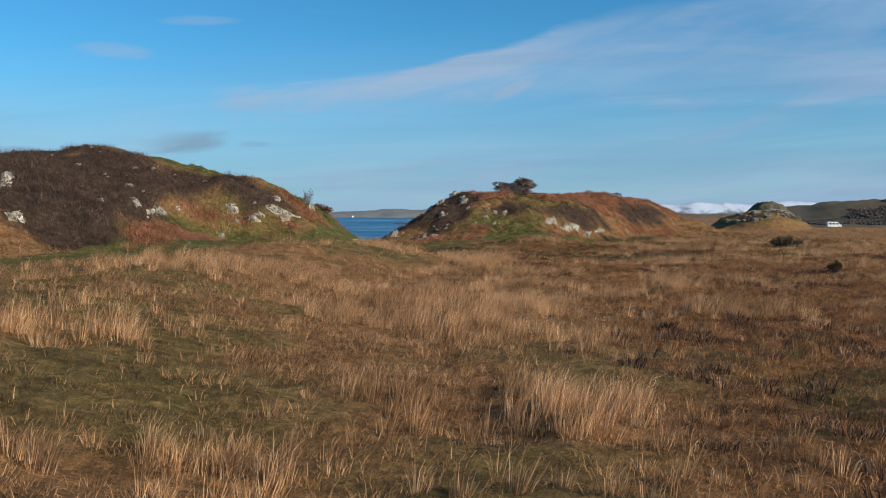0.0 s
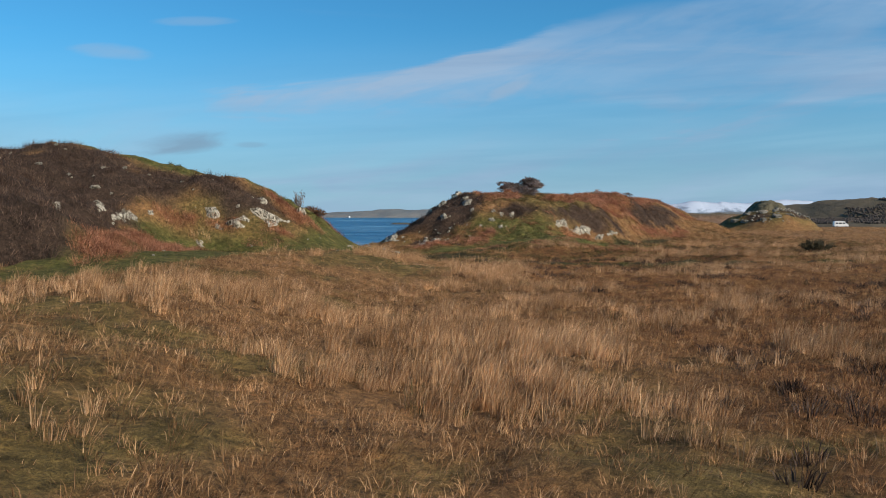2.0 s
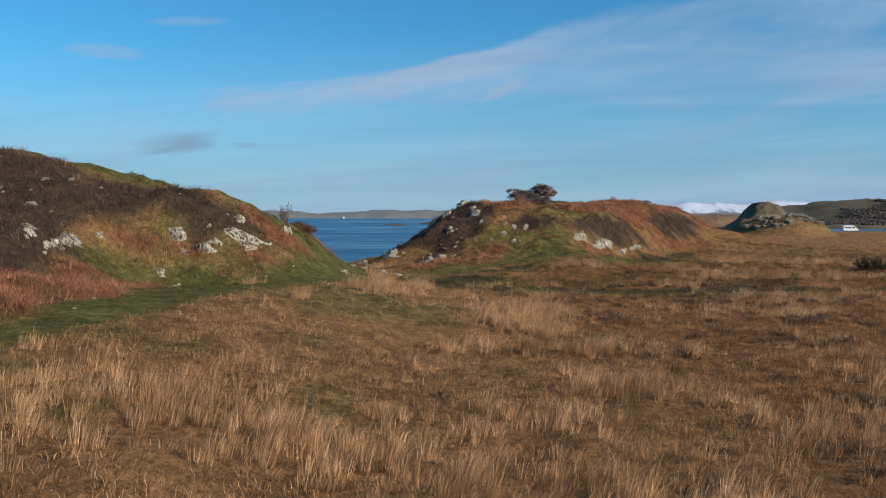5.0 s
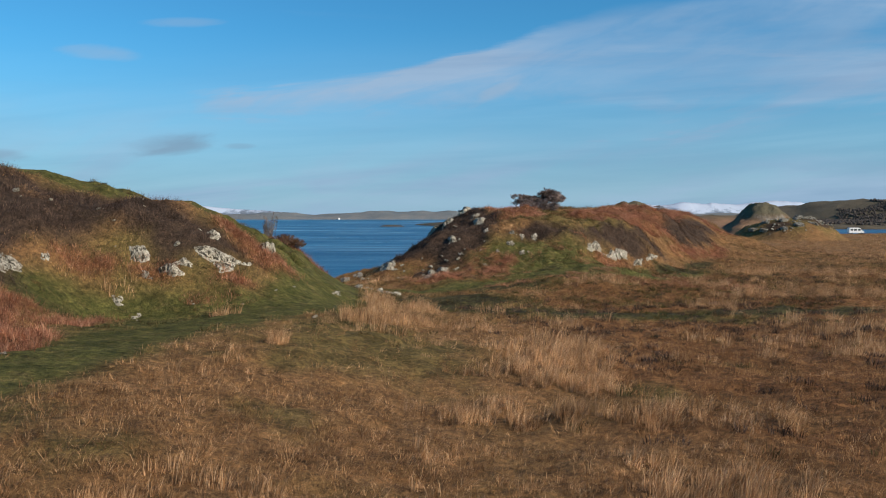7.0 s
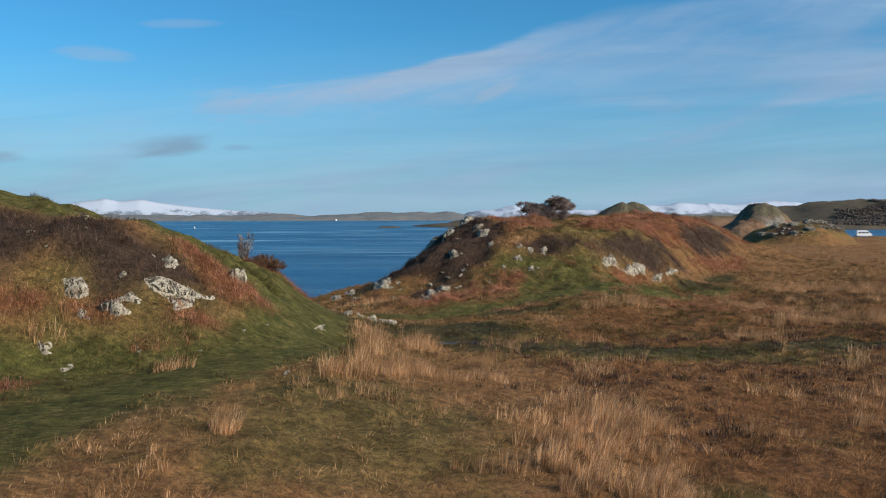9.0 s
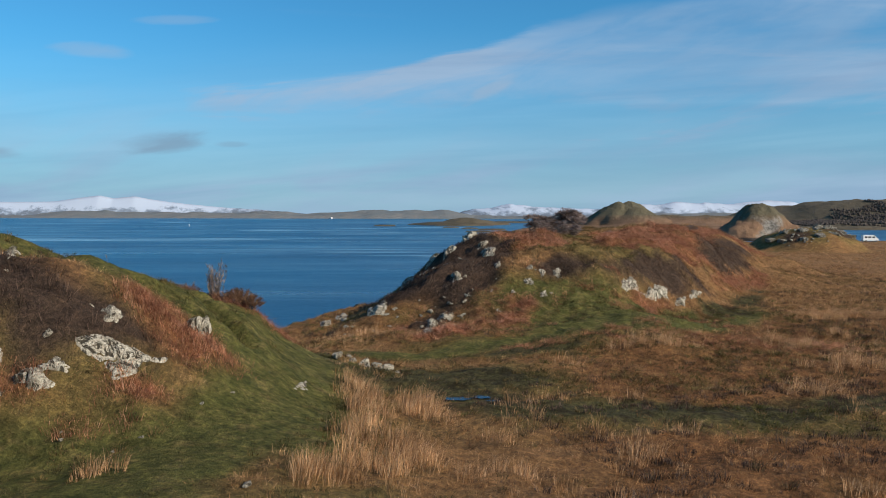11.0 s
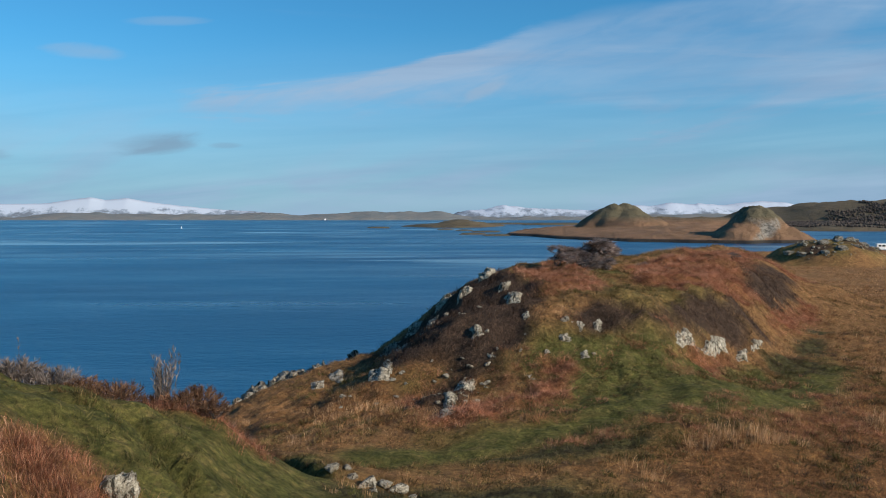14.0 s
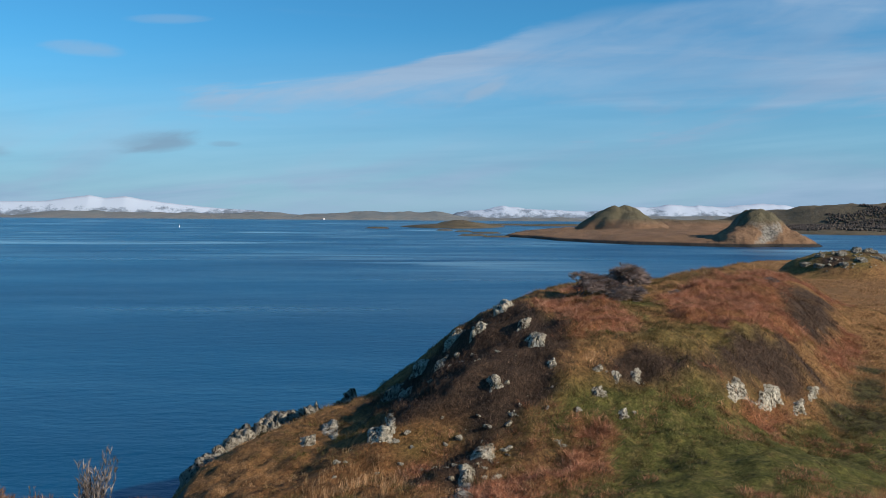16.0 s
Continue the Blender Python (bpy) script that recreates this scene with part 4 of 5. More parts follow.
def tufted(x, y, each, spread):
    """Stalks round the middles of tufts: x, y, and the way that each leans outwards."""
    a, r = np.random.uniform(0, 2 * math.pi, (len(x), each)), spread * np.sqrt(np.random.uniform(0, 1, (len(x), each)))
    return (x[:, None] + r * np.cos(a)).ravel(), (y[:, None] + r * np.sin(a)).ravel(), a.ravel()


def even(x, y):
    return np.ones(len(x))


def grow(name, x, y, each, spread, tall, wide, lean, wind, mat, label, category, bend=0.6, vigour=even, simple=False):
    size = np.repeat(np.random.uniform(0.55, 1.3, len(x)) * vigour(x, y), each)
    bx, by, way = tufted(x, y, each, spread)
    n = len(bx)
    h = size * np.random.uniform(tall[0], tall[1], n)
    amount = np.random.uniform(lean[0], lean[1], n)
    wx, wy = amount * np.cos(way) + wind * size, amount * np.sin(way)
    return blades(name, bx, by, height(bx, by), h, np.random.uniform(wide[0], wide[1], n), np.hypot(wx, wy), np.arctan2(wy, wx), mat, label, category, bend, simple)


def not_covered(x, y):
    return (1 - np.minimum(1, 1.05 * turf(x, y))) * (1 - heather(x, y)) * (1 - bracken(x, y)) * (1 - rushes(x, y)) * (1 - 0.9 * bog(x, y))


def strewn(x, y):
    """Rushes thin out in drifts: more bare sedge between the tufts."""
    return np.maximum(rushes(x, y) * smooth(-0.5, 0.1, fbm(x, y, 2.4, 3, 95)) * smooth(-0.55, 0.05, fbm(x, y, 1.1, 2, 97)), clumps_of(x, y))


def off_path(x, y):
    return smooth(0.8, 2.2, np.minimum(line_distance(x, y, PATH_LINE), line_distance(x, y, EAST_PATH)))


def slope_grass(x, y):
    return not_covered(x, y) * smooth(98, 104, y)


x, y = sown(46000, (-24, 7), (30, 62), strewn)
grow("rush_tufts", x, y, 38, 0.15, (0.25, 0.80), (0.005, 0.011), (0.08, 0.62), 0.32, RUSH, "tall straw-coloured dry rushes on the moor", "rushes", 0.6, lambda x, y: 0.62 + 0.5 * rushes(x, y))
x, y = sown(1500, (-24, 8), (40, 100), lambda x, y: smooth(-0.05, 0.3, fbm(x, y, 7, 3, 113)) * np.maximum(rushes(x, y), 0.35 * heath(x, y)))
grow("green_rush_tufts", x, y, 34, 0.24, (0.2, 0.5), (0.008, 0.016), (0.1, 0.8), 0.2, GREEN_RUSH, "dark green living rushes among the dry ones", "rushes")
x, y = sown(32000, (-24, 60), (62, 118), strewn)
grow("far_rush_tufts", x, y, 30, 0.30, (0.30, 0.95), (0.007, 0.015), (0.08, 0.6), 0.22, RUSH, "tall straw-coloured dry rushes farther along the moor", "rushes", 0.6, lambda x, y: 0.62 + 0.5 * rushes(x, y))
x, y = sown(32000, (-24, 6), (30, 48), lambda x, y: not_covered(x, y) * (1 - heath(x, y)))
grow("moor_grass", x, y, 17, 0.19, (0.10, 0.34), (0.006, 0.013), (0.4, 1.5), 0.4, SEDGE, "short tawny moor grass and sedge", "grass")
x, y = sown(26000, (-10, 6), (30, 48), lambda x, y: not_covered(x, y) * heath(x, y))
grow("red_sedge", x, y, 17, 0.19, (0.10, 0.34), (0.006, 0.013), (0.4, 1.5), 0.4, RED, "rust-brown deer sedge on the wetter moor", "grass")
x, y = sown(36000, (-34, 48), (62, 122), lambda x, y: not_covered(x, y) * (1 - heath(x, y)))
grow("far_moor_grass", x, y, 18, 0.24, (0.12, 0.36), (0.010, 0.020), (0.2, 1.1), 0.25, SEDGE, "tawny moor grass farther off", "grass", simple=True)
x, y = sown(40000, (-10, 48), (66, 122), lambda x, y: not_covered(x, y) * heath(x, y))
grow("far_red_sedge", x, y, 18, 0.24, (0.12, 0.36), (0.010, 0.020), (0.2, 1.1), 0.25, RED, "rust-brown deer sedge farther off", "grass", simple=True)
x, y = sown(1500, (-24, 8), (30, 95), lambda x, y: not_covered(x, y) * smooth(-0.2, 0.3, fbm(x, y, 5, 3, 109)))
grow("pale_tussocks", x, y, 46, 0.2, (0.12, 0.34), (0.006, 0.012), (0.5, 1.4), 0.4, RUSH, "small pale tussocks in the short moor grass", "grass")
x, y = sown(11000, (-6, 8), (60, 110), lambda x, y: 0.9 * heath(x, y) * (1 - turf(x, y)) * smooth(-0.15, 0.3, fbm(x, y, 6, 3, 103)))
grow("heather_tussocks", x, y, 40, 0.28, (0.14, 0.36), (0.012, 0.03), (0.2, 0.9), 0.05, LING, "scattered dark heather tussocks on the moor", "heather")
x, y = sown(3600, (-14, 84), (42, 128), lambda x, y: off_path(x, y) * (1 - heather(x, y)) * (1 - 0.8 * bracken(x, y)) * np.maximum(0.55 * smooth(-0.1, 0.3, fbm(x, y, 3.5, 4, 123)), bog(x, y)))
grow("dark_tufts", x, y, 34, 0.24, (0.10, 0.34), (0.016, 0.034), (0.2, 0.9), 0.1, GORSE, "dark heathery tufts scattered over the grazed slope", "heather", simple=True)
x, y = sown(40000, (30, 118), (190, 330), lambda x, y: not_covered(x, y) * smooth(-0.2, 0.25, fbm(x, y, 9, 3, 107)))
grow("distant_moor_grass", x, y, 8, 0.6, (0.2, 0.5), (0.04, 0.09), (0.2, 0.9), 0.3, SEDGE, "pale grass on the distant moor", "grass", simple=True)
x, y = sown(7000, (22, 92), (72, 190), lambda x, y: (1 - turf(x, y)) * (1 - bracken(x, y)) * (1 - heather(x, y)) * (1 - bog(x, y)) * smooth(-0.15, 0.2, fbm(x, y, 3.2, 3, 133)))
grow("moor_tufts", x, y, 30, 0.34, (0.2, 0.62), (0.014, 0.03), (0.2, 0.9), 0.2, SEDGE, "rough tawny tufts on the moor beside the hillock", "grass", simple=True)
x, y = sown(4200, (22, 92), (72, 190), lambda x, y: (1 - turf(x, y)) * (1 - bracken(x, y)) * smooth(0.0, 0.3, fbm(x, y, 3.6, 3, 135)))
grow("brown_tufts", x, y, 30, 0.34, (0.16, 0.45), (0.016, 0.034), (0.2, 0.9), 0.1, LING, "dark brown heathery tufts on the moor beside the hillock", "heather", simple=True)
x, y = sown(30000, (-12, 98), (60, 180), slope_grass)
grow("hill_grass", x, y, 14, 0.32, (0.10, 0.34), (0.010, 0.022), (0.2, 1.0), 0.2, STRAW, "pale winter grass on the hillock", "grass", simple=True)
x, y = sown(5200, (-30, 58), (34, 124), lambda x, y: off_path(x, y) * turf(x, y) * (1 - heather(x, y)) * smooth(-0.15, 0.3, fbm(x, y, 4, 3, 117)))
grow("turf_tussocks", x, y, 26, 0.2, (0.08, 0.30), (0.014, 0.03), (0.3, 1.1), 0.2, STRAW, "small rough tussocks standing in the turf", "grass")
x, y = sown(5000, (-14, 84), (60, 150), lambda x, y: off_path(x, y) * (1 - heather(x, y)) * (1 - bracken(x, y)) * (1 - bog(x, y)) * smooth(-0.2, 0.25, fbm(x, y, 5, 4, 119)))
grow("straw_tussocks", x, y, 44, 0.34, (0.18, 0.5), (0.02, 0.04), (0.3, 1.1), 0.25, STRAW, "rough tawny tussocks on the hillock and round its foot", "grass", simple=True)
x, y = sown(4000, (-14, 76), (40, 124), lambda x, y: off_path(x, y) * (1 - heather(x, y)) * (1 - bracken(x, y)) * smooth(-0.1, 0.3, fbm(x, y, 4, 4, 121)))
grow("green_tussocks", x, y, 40, 0.26, (0.12, 0.34), (0.018, 0.036), (0.3, 1.0), 0.2, GREEN, "dark green tussocks on the grazed slope", "grass", simple=True)
x, y = sown(2600, (-4, 94), (26, 112), lambda x, y: off_path(x, y) * (1 - heather(x, y)) * smooth(0.0, 0.25, fbm(x, y, 2.6, 3, 127)))
grow("rust_tussocks", x, y, 46, 0.36, (0.14, 0.42), (0.010, 0.022), (0.3, 1.1), 0.15, FERN, "rusty dead tussocks dotted over the grazed green slope", "grass", simple=True)
# dark stalks here deepen the hummocks' small shadows by colour
x, y = sown(6000, (-24, 60), (26, 126), lambda x, y: off_path(x, y) * turf(x, y) * (1 - heather(x, y)) * smooth(-0.1, 0.2, fbm(x, y, 1.6, 2, 129)))
grow("mossy_hummocks", x, y, 40, 0.22, (0.10, 0.30), (0.012, 0.026), (0.1, 0.8), 0.05, GREEN_RUSH, "mossy hummocks coloured dark to add small shadow specks to the turf", "grass", simple=True)
x, y = sown(90000, (-24, 8), (30, 112), lambda x, y: turf(x, y) * 0.9)
grow("turf_blades", x, y, 6, 0.24, (0.03, 0.10), (0.006, 0.014), (0.2, 1.0), 0.1, GREEN, "short green grazed turf", "grass", simple=True)
x, y = sown(60000, (-46, 44), (45, 150), lambda x, y: heather(x, y) * (1 - bracken(x, y)))
grow("heather_cover", x, y, 12, 0.32, (0.22, 0.6), (0.014, 0.034), (0.2, 0.9), 0.05, LING, "dark leafless winter heather", "heather", simple=True)
x, y = sown(60000, (-30, 42), (0, 92), bracken)
grow("near_bracken", x, y, 12, 0.30, (0.16, 0.55), (0.007, 0.016), (0.4, 1.6), 0.2, FERN, "rust-red collapsed dead bracken on the nearer hillock", "bracken", 1.0)
x, y = sown(150000, (-8, 92), (56, 165), bracken)
grow("bracken_cover", x, y, 9, 0.34, (0.2, 0.6), (0.016, 0.036), (0.4, 1.5), 0.2, FERN, "rust-red collapsed dead bracken on the far hillock", "bracken", 1.0, simple=True)


# ---- bog pool ----
def peat_material():
    m, t, b = material("peat_water", 0.12, 0.35)
    f = noise_node(t, 3, 4)
    link(t, ramp(t, f, [(0.4, (0.008, 0.008, 0.006)), (0.7, (0.02, 0.018, 0.01))]), b.inputs["Base Color"])
    bump(t, b, f, 0.35, 0.03)
    return m


PEAT = peat_material()


def pool(cx, cy, rx, ry, z):
    bm = bmesh.new()
    ring = []
    for a in np.linspace(0, 2 * math.pi, 40)[:-1]:
        r = 1 + 0.65 * float(fbm(np.array(cx + 2 * math.cos(a)), np.array(cy + 2 * math.sin(a)), 1.0, 3, 99))
        ring.append(bm.verts.new((cx + rx * r * math.cos(a), cy + ry * r * math.sin(a), z)))
    bm.faces.new(ring)
    me = bpy.data.meshes.new("pool_water")
    bm.to_mesh(me)
    bm.free()
    me.materials.append(PEAT)
    tagged(new("pool_water", me), "dark peaty pool of standing bog water", "water", kind="structure")


for px, py, prx, pry in ((-0.9, 82.3, 0.6, 0.34), (0.35, 82.7, 0.4, 0.3), (-2.5, 82.9, 0.5, 0.36), (-1.8, 81.7, 0.32, 0.22), (0.8, 81.9, 0.3, 0.2)):
    pool(px, py, prx, pry, -1.42)


# ---- rocks ----
def rock_mesh(seed, rough):
    """An angular boulder: a ball cut back by random planes, then roughened."""
    rng = random.Random(seed)
    bm = bmesh.new()
    bmesh.ops.create_icosphere(bm, subdivisions=3, radius=1.0)
    cuts = []
    for _ in range(11):
        d = Vector((rng.gauss(0, 1), rng.gauss(0, 1), rng.gauss(0, 0.8))).normalized()
        cuts.append((d, rng.uniform(0.35, 0.85)))
    for v in bm.verts:
        d = v.co.normalized()
        r = 1.0
        for c, far in cuts:
            k = d.dot(c)
            if k > 0.05:
                r = min(r, far / k)
        p = d * 3.0 + Vector((seed * 3.1, 0, 0))
        r *= 1 + rough * (0.5 * noise.noise(p) + 0.6 * noise.noise(p * 2.3) + 0.6 * noise.noise(p * 4.5))
        v.co = d * r
    me = bpy.data.meshes.new("boulder")
    bm.to_mesh(me)
    bm.free()
    me.materials.append(ROCK)
    return me


ROCKS = [rock_mesh(k, 0.13 + 0.03 * (k % 3)) for k in range(1, 11)]
rock_rng = random.Random(7)


def boulder(x, y, size, tall=0.75, label="grey lichen-spotted boulder half sunk in the slope", group="", long=1.0, name="boulder", sink=0.38, tilt=0.6):
    ob = new(name, rock_rng.choice(ROCKS))
    r = 0.55 * size
    z = float(height(np.array(x), np.array(y)))
    lean_x = math.degrees(math.atan((float(height(np.array(x), np.array(y + 0.8))) - float(height(np.array(x), np.array(y - 0.8)))) / 1.6))
    ob.matrix_world = pose(x, y, z + r * tall * (1 - 2 * sink) * 0.9, tilt * lean_x + rock_rng.uniform(-12, 12), rock_rng.uniform(-18, 18), rock_rng.uniform(-40, 40)) @ Matrix.Diagonal((r * long, r, r * tall, 1))
    return tagged(ob, label, "rock", group)


def slope(x, y):
    """Degrees by which the ground climbs northwards."""
    return math.degrees(math.atan((float(height(np.array(x), np.array(y + 0.8))) - float(height(np.array(x), np.array(y - 0.8)))) / 1.6))


def outcrop(x, y, wide, deep, tall, turn=0.0, label="pale lichen-covered crag breaking out of the slope", mat=ROCK):
    """One mass of jointed rock: a squared-off lump whose blocks stand out unevenly, with clefts between them."""
    rng = random.Random(round(1000 * x + 77 * y))
    shift = Vector((rng.uniform(0, 50), rng.uniform(0, 50), rng.uniform(0, 50)))
    bm = bmesh.new()
    bmesh.ops.create_icosphere(bm, subdivisions=4 if wide > 1.2 else 3, radius=1.0)
    tall = 0.8 * tall
    block = 0.30 * (wide * deep * tall) ** (1 / 3) + 0.14
    for v in bm.verts:
        d = v.co.normalized()
        p = Vector([math.copysign(abs(c) ** 0.72, c) for c in d])
        p = Vector((p.x * wide / 2, p.y * deep / 2, p.z * tall))
        near, places = noise.voronoi((p + shift) / block)
        far = 0.86 + 0.16 * noise.cell(places[0] * 7.3) + 0.22 * noise.noise((p + shift) * 0.8 / block)
        cleft = max(0.0, 1 - (near[1] - near[0]) / 0.16)
        far = far - 0.10 * cleft + 0.06 * noise.noise((p + shift) * 5 / block)
        v.co = p * max(0.35, far)
    me = bpy.data.meshes.new("rock_outcrop")
    bm.to_mesh(me)
    bm.free()
    me.materials.append(mat)
    ob = new("rock_outcrop", me)
    ob.matrix_world = pose(x, y, float(height(np.array(x), np.array(y))) - 0.22 * tall, rng.uniform(-6, 6) + 0.7 * slope(x, y), rng.uniform(-8, 8), turn)
    return tagged(ob, label, "rock", "rock outcrops")


def rock_face(outline, lift, label, mat=ROCK):
    """Bare jointed rock that stands proud of the slope within an outline: blocks at uneven heights with clefts between them."""
    pts = np.array(outline)
    wide, deep = pts.max(0) - pts.min(0)
    step = max(0.05, min(0.16, 0.03 * max(wide, deep)))
    xs = np.arange(pts[:, 0].min() - 0.4, pts[:, 0].max() + 0.4, step)
    ys = np.arange(pts[:, 1].min() - 0.4, pts[:, 1].max() + 0.4, step)
    gx, gy = np.meshgrid(xs, ys)
    z = height(gx, gy)
    nx, ny = -(height(gx + 0.25, gy) - height(gx - 0.25, gy)) / 0.5, -(height(gx, gy + 0.25) - height(gx, gy - 0.25)) / 0.5
    size = np.sqrt(nx * nx + ny * ny + 1)
    nx, ny, nz = nx / size, ny / size, 1 / size
    edge = inside(gx, gy, outline) + 0.16 * fbm(gx, gy, 0.5, 3, 131)
    block = 0.22 + 0.09 * max(wide, deep)
    relief = np.zeros(gx.shape)
    for j in range(gx.shape[0]):
        for i in range(gx.shape[1]):
            p = Vector((gx[j, i], gy[j, i], 0.8 * z[j, i]))
            near, places = noise.voronoi(p / block)
            relief[j, i] = 0.55 * noise.cell(places[0] * 7.3) - 0.55 * max(0.0, 1 - (near[1] - near[0]) / 0.14) + 0.35 * noise.noise(p * 1.5 / block) + 0.3 * noise.noise(p * 5 / block)
    reach = min(0.3, 0.35 * min(wide, deep) + 0.04)
    out = 0.6 * lift * smooth(-0.06, reach, edge) * (0.8 + 0.7 * relief) + 0.05 * relief - 0.35 * (1 - smooth(-0.22, 0.0, edge))
    keep = edge > -0.3
    n = gx.shape[1]
    use = (keep[:-1, :-1] & keep[1:, :-1] & keep[:-1, 1:] & keep[1:, 1:])
    j, i = np.nonzero(use)
    k = j * n + i
    verts = np.stack([gx + nx * out, gy + ny * out, z + nz * out], -1).reshape(-1, 3)
    quads = np.stack([k, k + 1, k + n + 1, k + n], 1)
    used, quads = np.unique(quads, return_inverse=True)
    middle = verts[used].mean(0)
    me = mesh_of("rock_outcrop", verts[used] - middle, quads.reshape(-1, 4))
    me.materials.append(mat)
    ob = new("rock_outcrop", me)
    ob.location = middle
    return tagged(ob, label, "rock", "rock outcrops")


# crags of the two hillocks
rock_face([(-14.5, 71.8), (-13.8, 72.4), (-13.3, 72.6), (-12.5, 72.8), (-11.8, 73.1), (-11.8, 72.8), (-12.3, 72.4), (-12.6, 71.5), (-13, 71.2), (-13.4, 71.4), (-13.7, 71.6), (-14.3, 71.6)], 0.30, "pale lichen-covered crag breaking out of the heather")
rock_face([(-14.8, 74), (-14, 74.2), (-13.6, 73.9), (-13.5, 73.2), (-13.9, 73.1), (-14.4, 73.6)], 0.24, "pale lichen-covered crag breaking out of the heather")
rock_face([(-16.1, 70.4), (-15.3, 70.4), (-14.6, 70.3), (-15.1, 69.9), (-15.9, 70.1)], 0.27, "pale lichen-covered crag breaking out of the heather")
rock_face([(-15.3, 70.6), (-14.8, 71), (-14.3, 70.9), (-14.4, 70.7), (-15.1, 70.4)], 0.19, "pale lichen-covered crag breaking out of the heather")
rock_face([(-20.6, 79.3), (-20.4, 80.2), (-19.3, 78), (-18.1, 74.6)], 0.30, "pale lichen-covered crag breaking out of the heather")
rock_face([(-12.0, 76.9), (-11.9, 77.6), (-11.3, 77.7), (-11.2, 76.9), (-11.5, 76.6)], 0.80, "upright pale lichened boulder beside the bracken")
rock_face([(-17.7, 70.8), (-17, 71), (-16.6, 70.8), (-16.7, 70.4), (-17.2, 70.2)], 0.24, "pale lichen-covered crag breaking out of the heather")
rock_face([(-16.8, 70.1), (-16, 70), (-16, 69.7), (-16.6, 69.8)], 0.13, "pale lichen-covered crag breaking out of the heather")
rock_face([(-17.6, 68.4), (-17.2, 68.6), (-17, 68.3), (-17.3, 67.9)], 0.16, "pale lichen-covered crag breaking out of the heather")
rock_face([(-16.7, 67.5), (-16.2, 68), (-15.9, 67.6), (-16.5, 67.2)], 0.13, "pale lichen-covered crag breaking out of the heather")
rock_face([(-21, 68), (-20.7, 68.3), (-20.5, 67.9), (-20.7, 67.6)], 0.16, "pale lichen-covered crag breaking out of the heather")
rock_face([(-22.2, 61.9), (-23.3, 66.2), (-21.3, 61.5), (-21.3, 60.3)], 0.30, "pale lichen-covered crag breaking out of the heather")
rock_face([(-21, 61.8), (-21.2, 64), (-20.7, 63.2), (-20.6, 60.6)], 0.30, "pale lichen-covered crag breaking out of the heather")
rock_face([(-22.7, 57.4), (-22.6, 57.9), (-22.1, 56.9), (-20.8, 53.4)], 0.30, "pale lichen-covered crag breaking out of the heather")
rock_face([(-22, 66), (-21.7, 66.9), (-21.4, 66.2), (-21.1, 63.8)], 0.20, "pale lichen-covered crag breaking out of the heather")
rock_face([(-17.6, 70.8), (-16.9, 71), (-16.6, 70.6), (-17.4, 70.3)], 0.22, "pale lichen-covered crag breaking out of the heather")
rock_face([(-26, 51.2), (-26.1, 53), (-24.2, 49), (-23, 45.4)], 0.40, "pale lichen-covered crag breaking out of the heather")
rock_face([(-22, 44), (-21.7, 45), (-21.3, 44.6), (-21.6, 43.4)], 0.30, "pale lichen-covered crag breaking out of the heather")
rock_face([(-21.4, 64.2), (-21.6, 66.6), (-21, 66.8), (-20.6, 62.4)], 0.25, "pale lichen-covered crag breaking out of the heather")
rock_face([(-8.1, 78), (-7.6, 79.3), (-7.4, 78.4), (-7.9, 77.4)], 0.15, "low pale stone worn bare beside the path")
rock_face([(2.7, 114.5), (3.5, 115.4), (4.2, 114.9), (3.7, 113.3), (2.8, 113.6)], 0.35, "weathered grey rock with white lichen on the hillock")
rock_face([(-0, 110.6), (0.7, 110.6), (0.8, 109.4), (0, 109.3)], 0.35, "weathered grey rock with white lichen on the hillock")
rock_face([(-5.9, 111.7), (-5.3, 111.2), (-5.1, 108.4), (-5.6, 108.5)], 0.35, "weathered grey rock with white lichen on the hillock")
rock_face([(-6.9, 110.9), (-5.2, 108.5), (-4.8, 107.9), (-5.4, 108), (-6.6, 108.3)], 0.35, "weathered grey rock with white lichen on the hillock")
rock_face([(-1, 106.7), (-0.1, 106.4), (-0.1, 104.8), (-0.9, 104.2)], 0.40, "weathered grey rock with white lichen on the hillock")
rock_face([(-2, 103.1), (-1.2, 103.1), (-1.6, 100.8), (-2.1, 101.5)], 0.40, "weathered grey rock with white lichen on the hillock")
rock_face([(5.6, 109.1), (6.3, 109.4), (6.4, 108.6), (5.7, 108.5)], 0.28, "weathered grey rock with white lichen on the hillock")
rock_face([(6.7, 107.4), (7.2, 107.6), (7.2, 106.9), (6.7, 106.7)], 0.21, "weathered grey rock with white lichen on the hillock")
rock_face([(8.3, 111), (9, 111.2), (8.9, 110.2), (8.2, 110.1)], 0.29, "weathered grey rock with white lichen on the hillock")
rock_face([(7.1, 110.4), (7.6, 110.3), (7.4, 109.8), (7.1, 110)], 0.15, "weathered grey rock with white lichen on the hillock")
rock_face([(14.3, 111.7), (15.1, 112.7), (15.7, 112.2), (15.6, 111.5), (14.2, 110.2), (13.7, 110.2)], 0.40, "weathered grey rock with white lichen on the hillock")
rock_face([(16.3, 112.2), (18.3, 115.4), (19.1, 115.6), (18.7, 114), (17, 112), (16.1, 111.4)], 0.40, "weathered grey rock with white lichen on the hillock")
rock_face([(19.7, 115), (20.8, 115.8), (20.3, 114.3), (19.3, 113.6)], 0.35, "weathered grey rock with white lichen on the hillock")
rock_face([(21.8, 117.4), (23.1, 118.5), (22.4, 116.8), (21.2, 115.9)], 0.30, "weathered grey rock with white lichen on the hillock")
